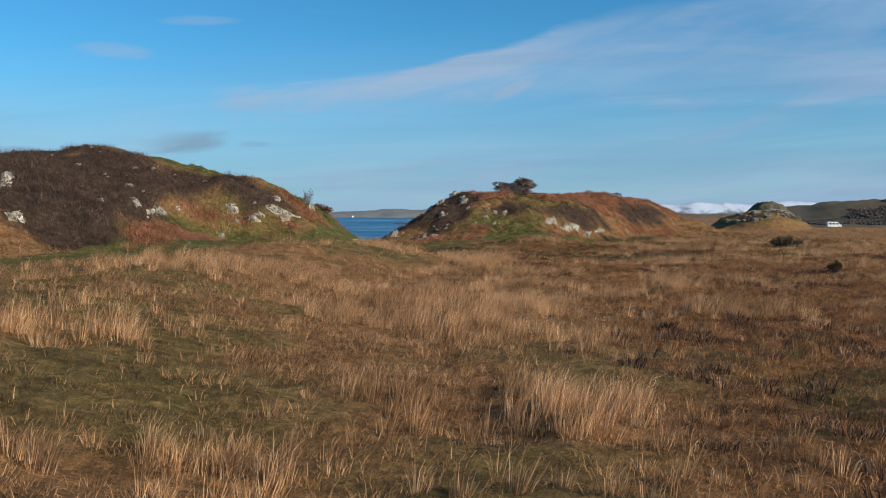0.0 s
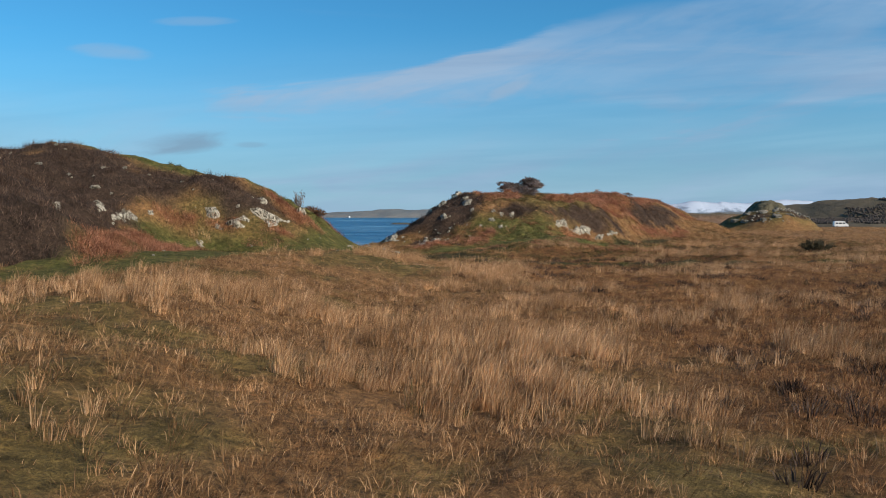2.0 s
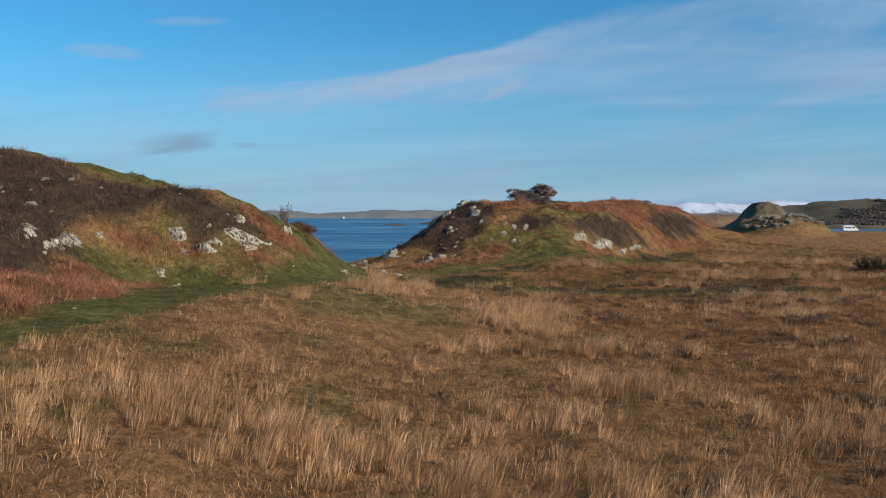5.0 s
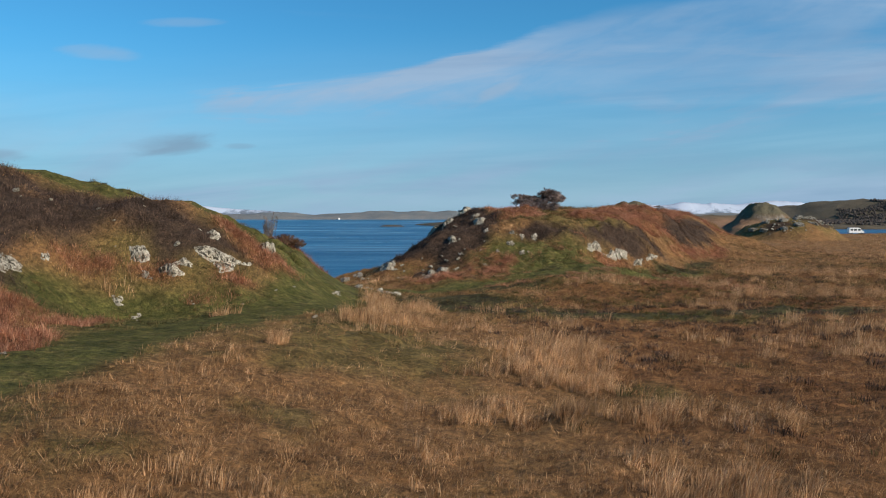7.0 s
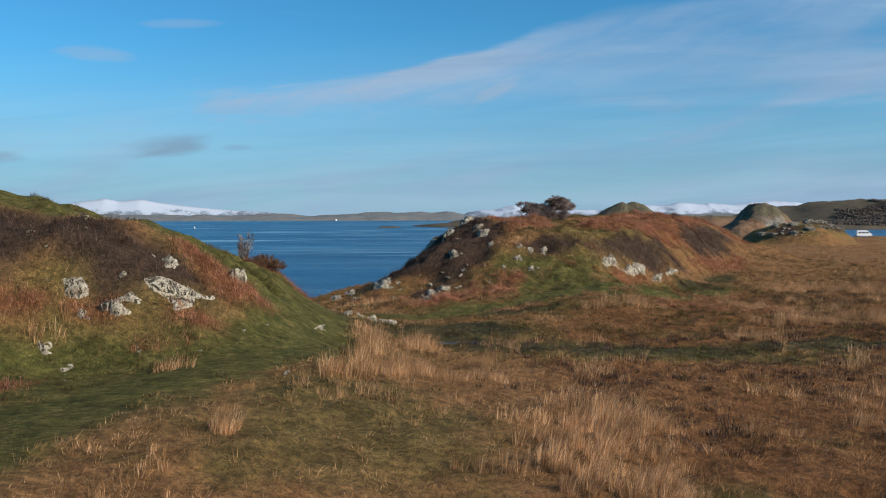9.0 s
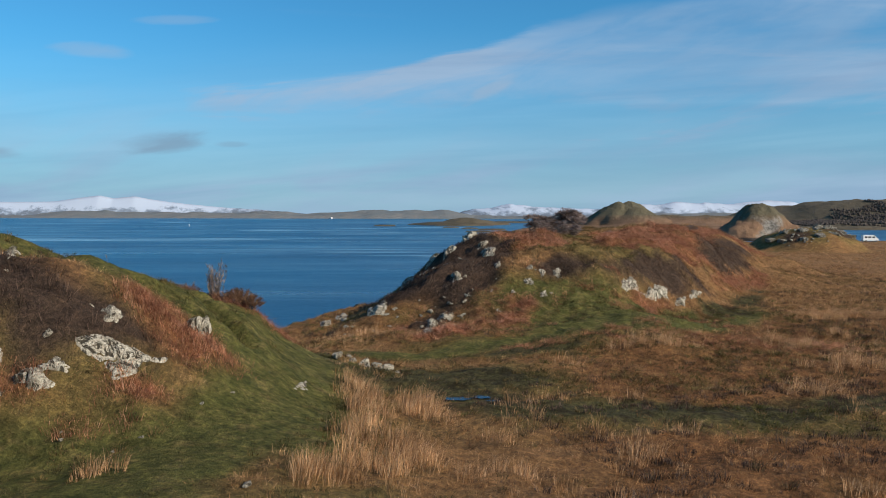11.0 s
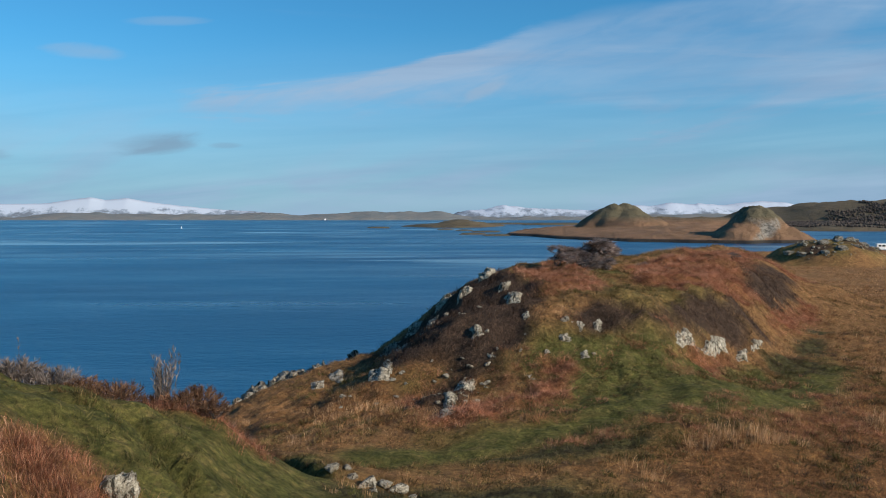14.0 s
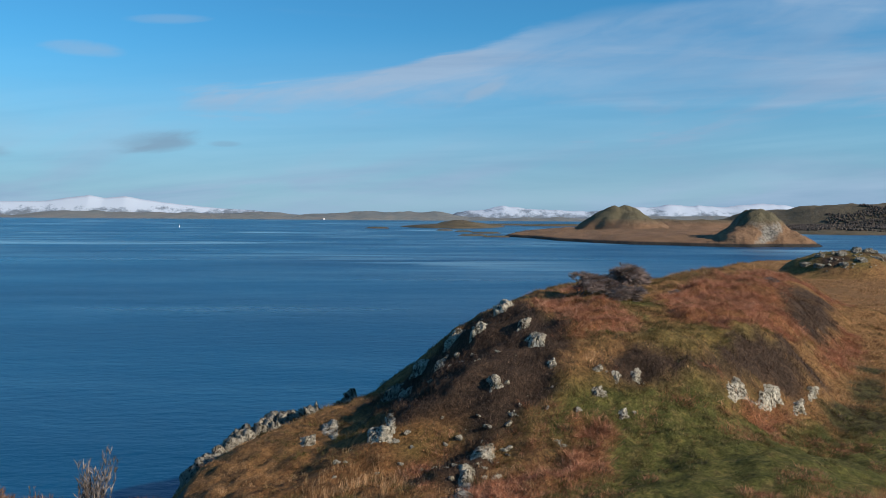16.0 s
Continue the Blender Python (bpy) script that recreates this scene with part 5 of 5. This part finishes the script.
rock_face([(15.6, 111.7), (16.1, 111.8), (16, 111.4), (15.4, 111.1)], 0.13, "weathered grey rock with white lichen on the hillock")
rock_face([(3.6, 111.5), (4, 111.7), (4, 110.8), (3.6, 110.9)], 0.21, "weathered grey rock with white lichen on the hillock")
rock_face([(0.9, 108.1), (1.3, 108.1), (1.4, 107.7), (1, 107.8)], 0.13, "weathered grey rock with white lichen on the hillock")
rock_face([(-10.2, 117.2), (-8.9, 117), (-8.6, 112.1), (-9.8, 114.2)], 0.40, "weathered grey rock with white lichen on the hillock")
rock_face([(-11, 113.8), (-10.1, 114.1), (-9.8, 112.9), (-10.7, 112.7)], 0.27, "weathered grey rock with white lichen on the hillock")
rock_face([(3, 105.7), (3.6, 105.7), (3.6, 105.1), (3, 105.1)], 0.12, "weathered grey rock with white lichen on the hillock")
rock_face([(-1.4, 106.4), (-0, 106.3), (-0.2, 104.3), (-1.3, 104.8)], 0.30, "weathered grey rock with white lichen on the hillock")
rock_face([(-2.5, 101.3), (-1.6, 102), (-1.6, 99.2), (-2.4, 99)], 0.35, "weathered grey rock with white lichen on the hillock")
for outline, lift in (([(1.4, 121.8), (1.7, 123.2), (2.7, 123.6), (2.9, 122.2), (2.2, 121.4)], 0.7), ([(-2.2, 121.6), (-1.8, 123.2), (-0.6, 124), (-0.4, 122.8), (-1.2, 121.4)], 0.6), ([(-4.4, 122), (-4, 123.6), (-3, 123.8), (-3.2, 122.2)], 0.55),
                      ([(0.2, 124), (0.4, 125.4), (1.4, 125.6), (1.2, 124.2)], 0.5), ([(-5.4, 120.2), (-5, 121.4), (-4.2, 121.2), (-4.6, 120)], 0.4), ([(-2.8, 119), (-2.6, 120), (-1.9, 120), (-2.1, 118.9)], 0.35),
                      ([(-0.4, 119.4), (-0.2, 120.5), (0.9, 120.6), (0.7, 119.4)], 0.4), ([(2.6, 117.8), (2.8, 118.8), (3.6, 118.8), (3.3, 117.7)], 0.35), ([(-4.6, 115.4), (-4.4, 116.2), (-3.8, 116.1), (-4, 115.3)], 0.3)):
    rock_face(outline, lift, "grey weathered boulder with white lichen among dark heather")
# the low promontory at the cliff edge
for outline, lift in (([(-19.4, 123.4), (-18, 127.6), (-16.6, 128.4), (-16, 126.4), (-17.4, 123.6), (-18.6, 122.4)], 0.7), ([(-16.6, 127), (-15.6, 130), (-12.4, 129.6), (-12.6, 127.4), (-14.4, 126.6)], 0.8),
                      ([(-12.4, 125.4), (-12, 127.4), (-10.8, 127.2), (-10.9, 125.6)], 1.2), ([(-10.4, 127.4), (-10, 129.4), (-8.4, 129), (-8.8, 127.4)], 0.9), ([(-19.6, 118), (-19.2, 122.4), (-17.8, 122.4), (-17.6, 118)], 0.8),
                      ([(-6.6, 120.6), (-5.8, 122.4), (-4.8, 122.2), (-5.4, 120.4)], 0.4)):
    rock_face(outline, 1.5 * lift, "rough lichened rock along the cliff edge", CLIFF)
for x, y, size in ((-14.1, 48.7, 0.3), (-7.2, 64.6, 0.4), (-9.5, 73.4, 0.2), (-10.2, 71.8, 0.22), (-11.4, 69.0, 0.2), (-16.1, 66.0, 0.25), (-15.5, 65.8, 0.2), (-14.3, 51, 0.25), (-13.7, 68.6, 0.2), (-12, 68.3, 0.2)):
    boulder(x, y, size, 0.5, "small pale stone lying in the turf", "stones in the turf")
for x, y, size in ((-5.7, 88.4, 0.85), (-5.0, 88.8, 0.7), (-4.5, 88.3, 0.7), (-6.3, 89.2, 0.5), (-7.2, 89.8, 0.55), (-6.6, 90.2, 0.4), (-3.9, 87.8, 0.45), (-5.4, 87.4, 0.4)):
    boulder(x, y, 1.35 * size, 0.6, "pale stone in a low heap beside the bog", "stones beside the bog")
# loose stones on the flanks
for cx, cy, rx, ry, count in ((-1.0, 114.0, 5.0, 7.0, 34), (-1.5, 105.0, 2.5, 3.5, 18), (5.0, 108.5, 6.0, 3.5, 8), (-4.0, 107.0, 5.0, 2.5, 12), (-20.0, 70.0, 8.0, 4.0, 18), (-33.0, 72.0, 6.0, 6.0, 12)):
    for k in range(count):
        a, r = rock_rng.uniform(0, 6.28), math.sqrt(rock_rng.random())
        boulder(cx + rx * r * math.cos(a), cy + ry * r * math.sin(a), rock_rng.uniform(0.2, 0.7) ** 1.5, rock_rng.uniform(0.5, 1.0), "small weathered stone poking out of the heather", "stones in the heather", rock_rng.uniform(0.8, 1.6))
# rocky knob across the moor
for x, y, wide, tall in ((89, 252, 2.6, 0.9), (93, 249, 2.2, 0.8), (97, 249, 3, 0.8), (101, 250, 2.4, 1.0), (95, 254, 3, 1.0), (104, 253, 2.6, 0.8), (99, 255, 2.2, 1.0), (87, 255, 2.6, 0.9), (108, 255, 2.4, 0.7), (91, 256, 2.4, 1.2), (104, 258, 4.5, 2.2), (101, 259, 3, 1.8)):
    outcrop(x, y, wide, 3.0, tall, rock_rng.uniform(-30, 30), "broken grey crag on the rocky knob", CLIFF)
for k in range(100):
    a, r = rock_rng.uniform(0, 6.28), 12 * math.sqrt(rock_rng.random())
    boulder(98 + r * math.cos(a), 256 + 0.9 * r * math.sin(a), rock_rng.uniform(0.3, 1.1), 0.5, "grey boulder strewn over the rocky knob", "boulders on the knob")


# ---- trees and bushes ----
def tube(bm, a, b, ra, rb, sides=5):
    """One tapered length of wood."""
    d = (b - a).normalized()
    u = d.orthogonal().normalized()
    w = d.cross(u)
    rings = []
    for p, r in ((a, ra), (b, rb)):
        rings.append([bm.verts.new(p + (u * math.cos(2 * math.pi * k / sides) + w * math.sin(2 * math.pi * k / sides)) * r) for k in range(sides)])
    for k in range(sides):
        bm.faces.new((rings[0][k], rings[0][(k + 1) % sides], rings[1][(k + 1) % sides], rings[1][k]))


def boughs(bm, p, d, length, radius, level, rng, wind, ends):
    """A bough of crooked lengths that forks, and the places where its twigs begin."""
    for _ in range(3):
        d = (d + Vector((rng.gauss(0, 0.22), rng.gauss(0, 0.22), rng.gauss(0, 0.14))) + wind * 0.16).normalized()
        q = p + d * length / 3
        tube(bm, p, q, radius, radius * 0.8, 5 if level < 2 else 3)
        p, radius = q, radius * 0.8
        if level >= 1:
            ends.append((p.copy(), d.copy()))
    if level < 4:
        for _ in range(3 if level < 3 else 2):
            e = (d + Vector((rng.gauss(0, 0.55), rng.gauss(0, 0.55), rng.gauss(0.05, 0.35))) + wind * 0.35).normalized()
            boughs(bm, p, e, length * rng.uniform(0.6, 0.8), radius * 0.65, level + 1, rng, wind, ends)


def twig_mesh(ends, each, size, rng, wind, wide):
    v, f = [], []
    for p, d in ends:
        for _ in range(each):
            e = (d + Vector((rng.gauss(0, 0.6), rng.gauss(0, 0.6), rng.gauss(0.1, 0.5))) + wind * 0.4).normalized()
            q = p + e * size * rng.uniform(0.5, 1.2)
            m = (p + q) / 2 + Vector((rng.gauss(0, 0.05), rng.gauss(0, 0.05), rng.gauss(0.02, 0.05))) * size
            o = e.orthogonal().normalized() * wide
            k = len(v)
            v += [p - o, p + o, m, q]
            f += [(k, k + 1, k + 2), (k + 1, k + 3, k + 2)]
    return mesh_of("crown", np.array([tuple(c) for c in v]), np.array(f))


def bare_tree(name, x, y, tall, wind, seed, label, category="tree", stems=2, twigs=11):
    rng = random.Random(seed)
    z = float(height(np.array(x), np.array(y)))
    base = new(name)
    base.matrix_world = pose(x, y, z - 0.05)
    tagged(base, label, category)
    base.scale = (1.45, 1.2, 0.84)
    bm, ends = bmesh.new(), []
    wind = Vector(wind)
    for _ in range(stems):
        d = (Vector((rng.gauss(0, 0.35), rng.gauss(0, 0.35), 1)) + wind * 0.6).normalized()
        boughs(bm, Vector((rng.gauss(0, 0.1), rng.gauss(0, 0.1), 0)), d, tall * 0.36, tall * 0.035, 0, rng, wind, ends)
    part("trunk", bm, BARK, base, "pale crooked trunk and limbs")
    me = twig_mesh(ends, twigs, tall * 0.16, rng, wind * 0.6, 0.0045)
    me.materials.append(CROWN)
    crown = new("crown", me)
    crown.parent = base
    tagged(crown, "dense bare winter twigs")
    return base


bare_tree("hawthorn_tree", 8.9, 129.0, 2.5, (0.45, 0, 0.0), 3, "stunted bare hawthorn bent by the wind on the hilltop", stems=4, twigs=12)
bare_tree("hawthorn_tree", 10.9, 129.6, 3.0, (0.65, 0, 0.0), 5, "windswept bare hawthorn with a one-sided crown", stems=5, twigs=12)
bare_tree("thorn_bush", 29.0, 141.0, 0.9, (0.4, 0, 0), 8, "tiny windblown thorn bush on the hillock", "bush", 2, 5)
bare_tree("thorn_bush", 17.5, 133.0, 0.8, (0.3, 0, 0), 9, "tiny windblown thorn bush on the hillock", "bush", 2, 5)


def sapling(x, y, tall, wide, stems, seed):
    """A broom of thin upright stems with short twigs."""
    rng = random.Random(seed)
    base = new("birch_sapling")
    base.matrix_world = pose(x, y, float(height(np.array(x), np.array(y))) - 0.05)
    tagged(base, "slender leafless birch sapling at the cliff edge", "tree")
    bm, ends = bmesh.new(), []
    for _ in range(stems):
        p = Vector((rng.gauss(0, 0.08), rng.gauss(0, 0.08), 0))
        d = Vector((rng.gauss(0, 0.5 * wide / tall), rng.gauss(0, 0.5 * wide / tall), 1)).normalized()
        top, r = tall * rng.uniform(0.6, 1.0), 0.014
        for k in range(4):
            q = p + (d + Vector((rng.gauss(0, 0.05), rng.gauss(0, 0.05), 0))) * top / 4
            tube(bm, p, q, r, r * 0.65, 4)
            p, r = q, r * 0.65
            ends += [(p.copy(), d.copy()), (p - d * top / 8, d.copy())]
    part("trunk", bm, BARK, base, "cluster of pale thin upright stems")
    me = twig_mesh(ends, 7, 0.12 * tall, rng, Vector((0, 0, 3.0)), 0.002)
    me.materials.append(TWIG)
    crown = new("crown", me)
    crown.parent = base
    return base


sapling(-13.5, 87.3, 2.6, 0.7, 34, 21)
sapling(-19.6, 89.0, 2.4, 0.5, 4, 22)
sapling(-15.6, 88.3, 1.3, 0.6, 5, 23)


def bush(name, x, y, wide, tall, stalks, mat, label, seed):
    """A dome of fine stems that spring from one root."""
    rng = random.Random(seed)
    z = float(height(np.array(x), np.array(y)))
    base = new(name)
    base.matrix_world = pose(x, y, z)
    tagged(base, label, "bush")
    bm, ends = bmesh.new(), []
    for _ in range(46):
        a, r = rng.uniform(0, 6.28), math.sqrt(rng.random())
        tip = Vector((0.42 * wide * r * math.cos(a), 0.42 * wide * r * math.sin(a), 0.75 * tall * (1 - 0.45 * r * r) * rng.uniform(0.7, 1.1)))
        mid = Vector((tip.x * 0.6, tip.y * 0.6, tip.z * 0.45))
        tube(bm, Vector((0.15 * tip.x, 0.15 * tip.y, -0.1)), mid, 0.018, 0.012, 3)
        tube(bm, mid, tip, 0.012, 0.005, 3)
        for k in range(5):
            ends.append((mid.lerp(tip, k / 4), (tip - mid).normalized()))
    part("stem", bm, BARK, base)
    me = twig_mesh(ends, stalks // 2, 0.26 * tall, rng, Vector((0.1, 0, 0.1)), 0.0035)
    me.materials.append(mat)
    top = new("crown", me)
    top.parent = base
    tagged(top, "tangle of fine twigs")
    return base


bush("gorse_bush", 40.0, 98.0, 4.2, 1.7, 34, GORSE, "dark low gorse bush standing on the open moor", 31)
bush("gorse_bush", 25.5, 55.0, 1.0, 0.8, 20, GORSE, "small dark gorse bush in the moor grass", 32)
for x, y, wide, tall, seed in ((-12.6, 86.6, 2.2, 1.0, 33), (-14.9, 86.4, 2.6, 1.2, 34), (-11.4, 86.4, 1.8, 0.8, 35), (-16.2, 86.6, 2.4, 1.0, 36), (-13.7, 87.2, 2.0, 1.0, 37), (-12.2, 87.6, 2.0, 0.9, 40)):
    bush("bramble_bush", x, y, wide, tall, 22, BRAMBLE, "tangled brown winter bush along the cliff edge", seed)
for x, y, wide, tall, seed in ((-17.6, 87.4, 2.8, 1.3, 38), (-19.6, 88.0, 3.0, 1.4, 39), (-22.4, 88.4, 3.2, 1.4, 41)):
    bush("willow_bush", x, y, wide, tall, 26, TWIG, "grey leafless willow scrub along the cliff edge", seed)


# ---- camper van ----
def box(bm, lo, hi, bevel=0.0):
    lo, hi = Vector(lo), Vector(hi)
    made = bmesh.ops.create_cube(bm, size=1.0, matrix=Matrix.Translation((lo + hi) / 2) @ Matrix.Diagonal((*(hi - lo), 1)))
    if bevel:
        edges = {e for v in made["verts"] for e in v.link_edges}
        bmesh.ops.bevel(bm, geom=list(edges), offset=bevel, segments=2, affect="EDGES")


def profile(bm, outline, y0, y1):
    """A side outline in x and z drawn out across y."""
    a = [bm.verts.new((x, y0, z)) for x, z in outline]
    b = [bm.verts.new((x, y1, z)) for x, z in outline]
    bm.faces.new(a)
    bm.faces.new(b[::-1])
    for k in range(len(a)):
        j = (k + 1) % len(a)
        bm.faces.new((a[j], a[k], b[k], b[j]))
    bmesh.ops.recalc_face_normals(bm, faces=bm.faces)


def camper_van(x, y, turn):
    white = plain("white_van_paint", (0.78, 0.78, 0.76), 0.35, 0.5, 0.04)
    glass = plain("dark_van_glass", (0.02, 0.025, 0.03), 0.1, 0.6, 0.1)
    rubber = plain("tyre_rubber", (0.025, 0.025, 0.025), 0.9, 0.1)
    steel = plain("wheel_steel", (0.45, 0.45, 0.46), 0.4, 0.5)
    grey = plain("grey_bumper", (0.12, 0.12, 0.125), 0.7, 0.3)
    base = new("camper_van")
    base.matrix_world = pose(x, y, float(height(np.array(x), np.array(y))), 0, 0, turn) @ Matrix.Scale(0.97, 4)
    tagged(base, "white high-roofed camper van parked by the shore", "van")
    bm = bmesh.new()
    profile(bm, [(-2.8, 0.4), (-2.85, 0.9), (-2.8, 2.35), (-2.6, 2.55), (1.0, 2.55), (1.45, 2.3), (2.0, 1.55), (2.65, 1.3), (2.85, 1.0), (2.85, 0.45)], -1.0, 1.0)
    bmesh.ops.bevel(bm, geom=list(bm.edges), offset=0.06, segments=2, affect="EDGES")
    part("body", bm, white, base)
    for side in (-1.0, 1.0):
        for x0, x1 in ((-2.3, -1.3), (-1.0, 0.1), (0.5, 1.45)):
            bm = bmesh.new()
            box(bm, (x0, side * 1.0 - 0.012, 1.45), (x1, side * 1.0 + 0.012, 2.05), 0.008)
            part("side_window", bm, glass, base)
        bm = bmesh.new()
        box(bm, (2.78, side * 0.75 - 0.18, 0.85), (2.88, side * 0.75 + 0.18, 1.05), 0.02)
        part("headlight", bm, steel, base)
        for wx in (-1.75, 1.9):
            bm = bmesh.new()
            bmesh.ops.create_cone(bm, cap_ends=True, segments=24, radius1=0.34, radius2=0.34, depth=0.22, matrix=Matrix.Translation((wx, side * 0.9, 0.34)) @ Matrix.Rotation(math.pi / 2, 4, "X"))
            wheel = part("wheel", bm, rubber, base)
            bm = bmesh.new()
            bmesh.ops.create_cone(bm, cap_ends=True, segments=20, radius1=0.2, radius2=0.17, depth=0.25, matrix=Matrix.Translation((wx, side * 0.9, 0.34)) @ Matrix.Rotation(math.pi / 2, 4, "X"))
            part("rim", bm, steel, wheel, "steel wheel rim")
    bm = bmesh.new()
    profile(bm, [(1.42, 2.22), (1.47, 2.24), (2.0, 1.6), (1.96, 1.57)], -0.85, 0.85)
    part("windscreen", bm, glass, base)
    for bx in (-2.88, 2.80):
        bm = bmesh.new()
        box(bm, (bx, -0.95, 0.38), (bx + 0.12, 0.95, 0.62), 0.03)
        part("bumper", bm, grey, base)
    return base


camper_van(160.0, 342.0, -5)


# ---- across the water ----
def far_house(x, y, size, turn, label):
    z = float(sea_height(np.array(float(x)), np.array(float(y)))) + 6
    base = new("house")
    base.matrix_world = pose(x, y, z, 0, 0, turn)
    tagged(base, label, "house")
    bm = bmesh.new()
    box(bm, (-size, -size * 0.4, -8), (size, size * 0.4, size * 0.55))
    part("wall", bm, plain("whitewash", (0.8, 0.79, 0.76), 0.9, 0.1, 0.05, 0.3), base)
    bm = bmesh.new()
    profile(bm, [(-size * 0.46, size * 0.55), (size * 0.46, size * 0.55), (0, size * 0.95)], -size * 1.02, size * 1.02)
    bmesh.ops.rotate(bm, verts=bm.verts, cent=(0, 0, 0), matrix=Matrix.Rotation(math.pi / 2, 3, "Z"))
    part("roof", bm, plain("slate", (0.12, 0.125, 0.14), 0.8, 0.2, 0.2, 0.5), base)


far_house(-443, 4342, 4, 10, "white farmhouse on the far shore")


def sailing_boat(x, y):
    z = float(sea_height(np.array(float(x)), np.array(float(y))))
    base = new("sailing_boat")
    base.matrix_world = pose(x, y, z, 0, 0, 75) @ Matrix.Scale(0.62, 4)
    tagged(base, "white sailing boat far out on the water", "boat")
    bm = bmesh.new()
    profile(bm, [(-4.5, 0.9), (-4.0, -0.4), (3.6, -0.4), (5.0, 1.1)], -1.3, 1.3)
    part("hull", bm, plain("boat_white", (0.75, 0.75, 0.75), 0.5, 0.3, 0.05), base)
    bm = bmesh.new()
    tube(bm, Vector((0.5, 0, 0.8)), Vector((0.5, 0, 13.0)), 0.12, 0.08, 8)
    part("mast", bm, plain("mast_alloy", (0.6, 0.6, 0.6), 0.4, 0.5, 0.05), base)
    bm = bmesh.new()
    profile(bm, [(0.45, 1.8), (0.45, 12.4), (-3.6, 1.8)], -0.03, 0.03)
    part("sail", bm, plain("sailcloth", (0.82, 0.82, 0.8), 0.9, 0.1, 0.04), base)


sailing_boat(-622, 2342)


# bare woods on the far hillside
def far_woods():
    rng = np.random.RandomState(5)
    x, y = rng.uniform(930, 1900, 13000), rng.uniform(1960, 2420, 13000)
    keep = fbm(x, y, 130, 3, 61) + 0.45 - np.abs(y - 2170) / 420 > 0
    x, y = x[keep], y[keep]
    z = wooded_z(x, y)
    n = len(x)
    ring = np.linspace(0, 2 * math.pi, 7)[:-1]
    r, h = rng.uniform(2, 3.6, n), rng.uniform(3, 6.5, n)
    v = np.empty((n, 13, 3))
    for k, a in enumerate(ring):
        for level, (low, wide) in enumerate(((0.1, 0.8), (0.65, 1.0))):
            w = wide * r * rng.uniform(0.7, 1.2, n)
            v[:, k + 6 * level] = np.stack([x + w * np.cos(a), y + w * np.sin(a), z + low * h * rng.uniform(0.8, 1.2, n)], 1)
    v[:, 12] = np.stack([x, y, z + h], 1)
    f = []
    for k in range(6):
        j = (k + 1) % 6
        f += [(k, j, 6 + j), (k, 6 + j, 6 + k), (6 + k, 6 + j, 12)]
    f = (np.array(f)[None] + 13 * np.arange(n)[:, None, None]).reshape(-1, 3)
    me = mesh_of("far_woods", v.reshape(-1, 3), f)
    me.materials.append(blade_material("winter_wood", (0.06, 0.056, 0.055), (0.085, 0.075, 0.07), (0.12, 0.10, 0.09), 0.9, 0.05))
    tagged(new("far_woods", me), "dark leafless woods on the far hillside", "woods", kind="stuff")


far_woods()
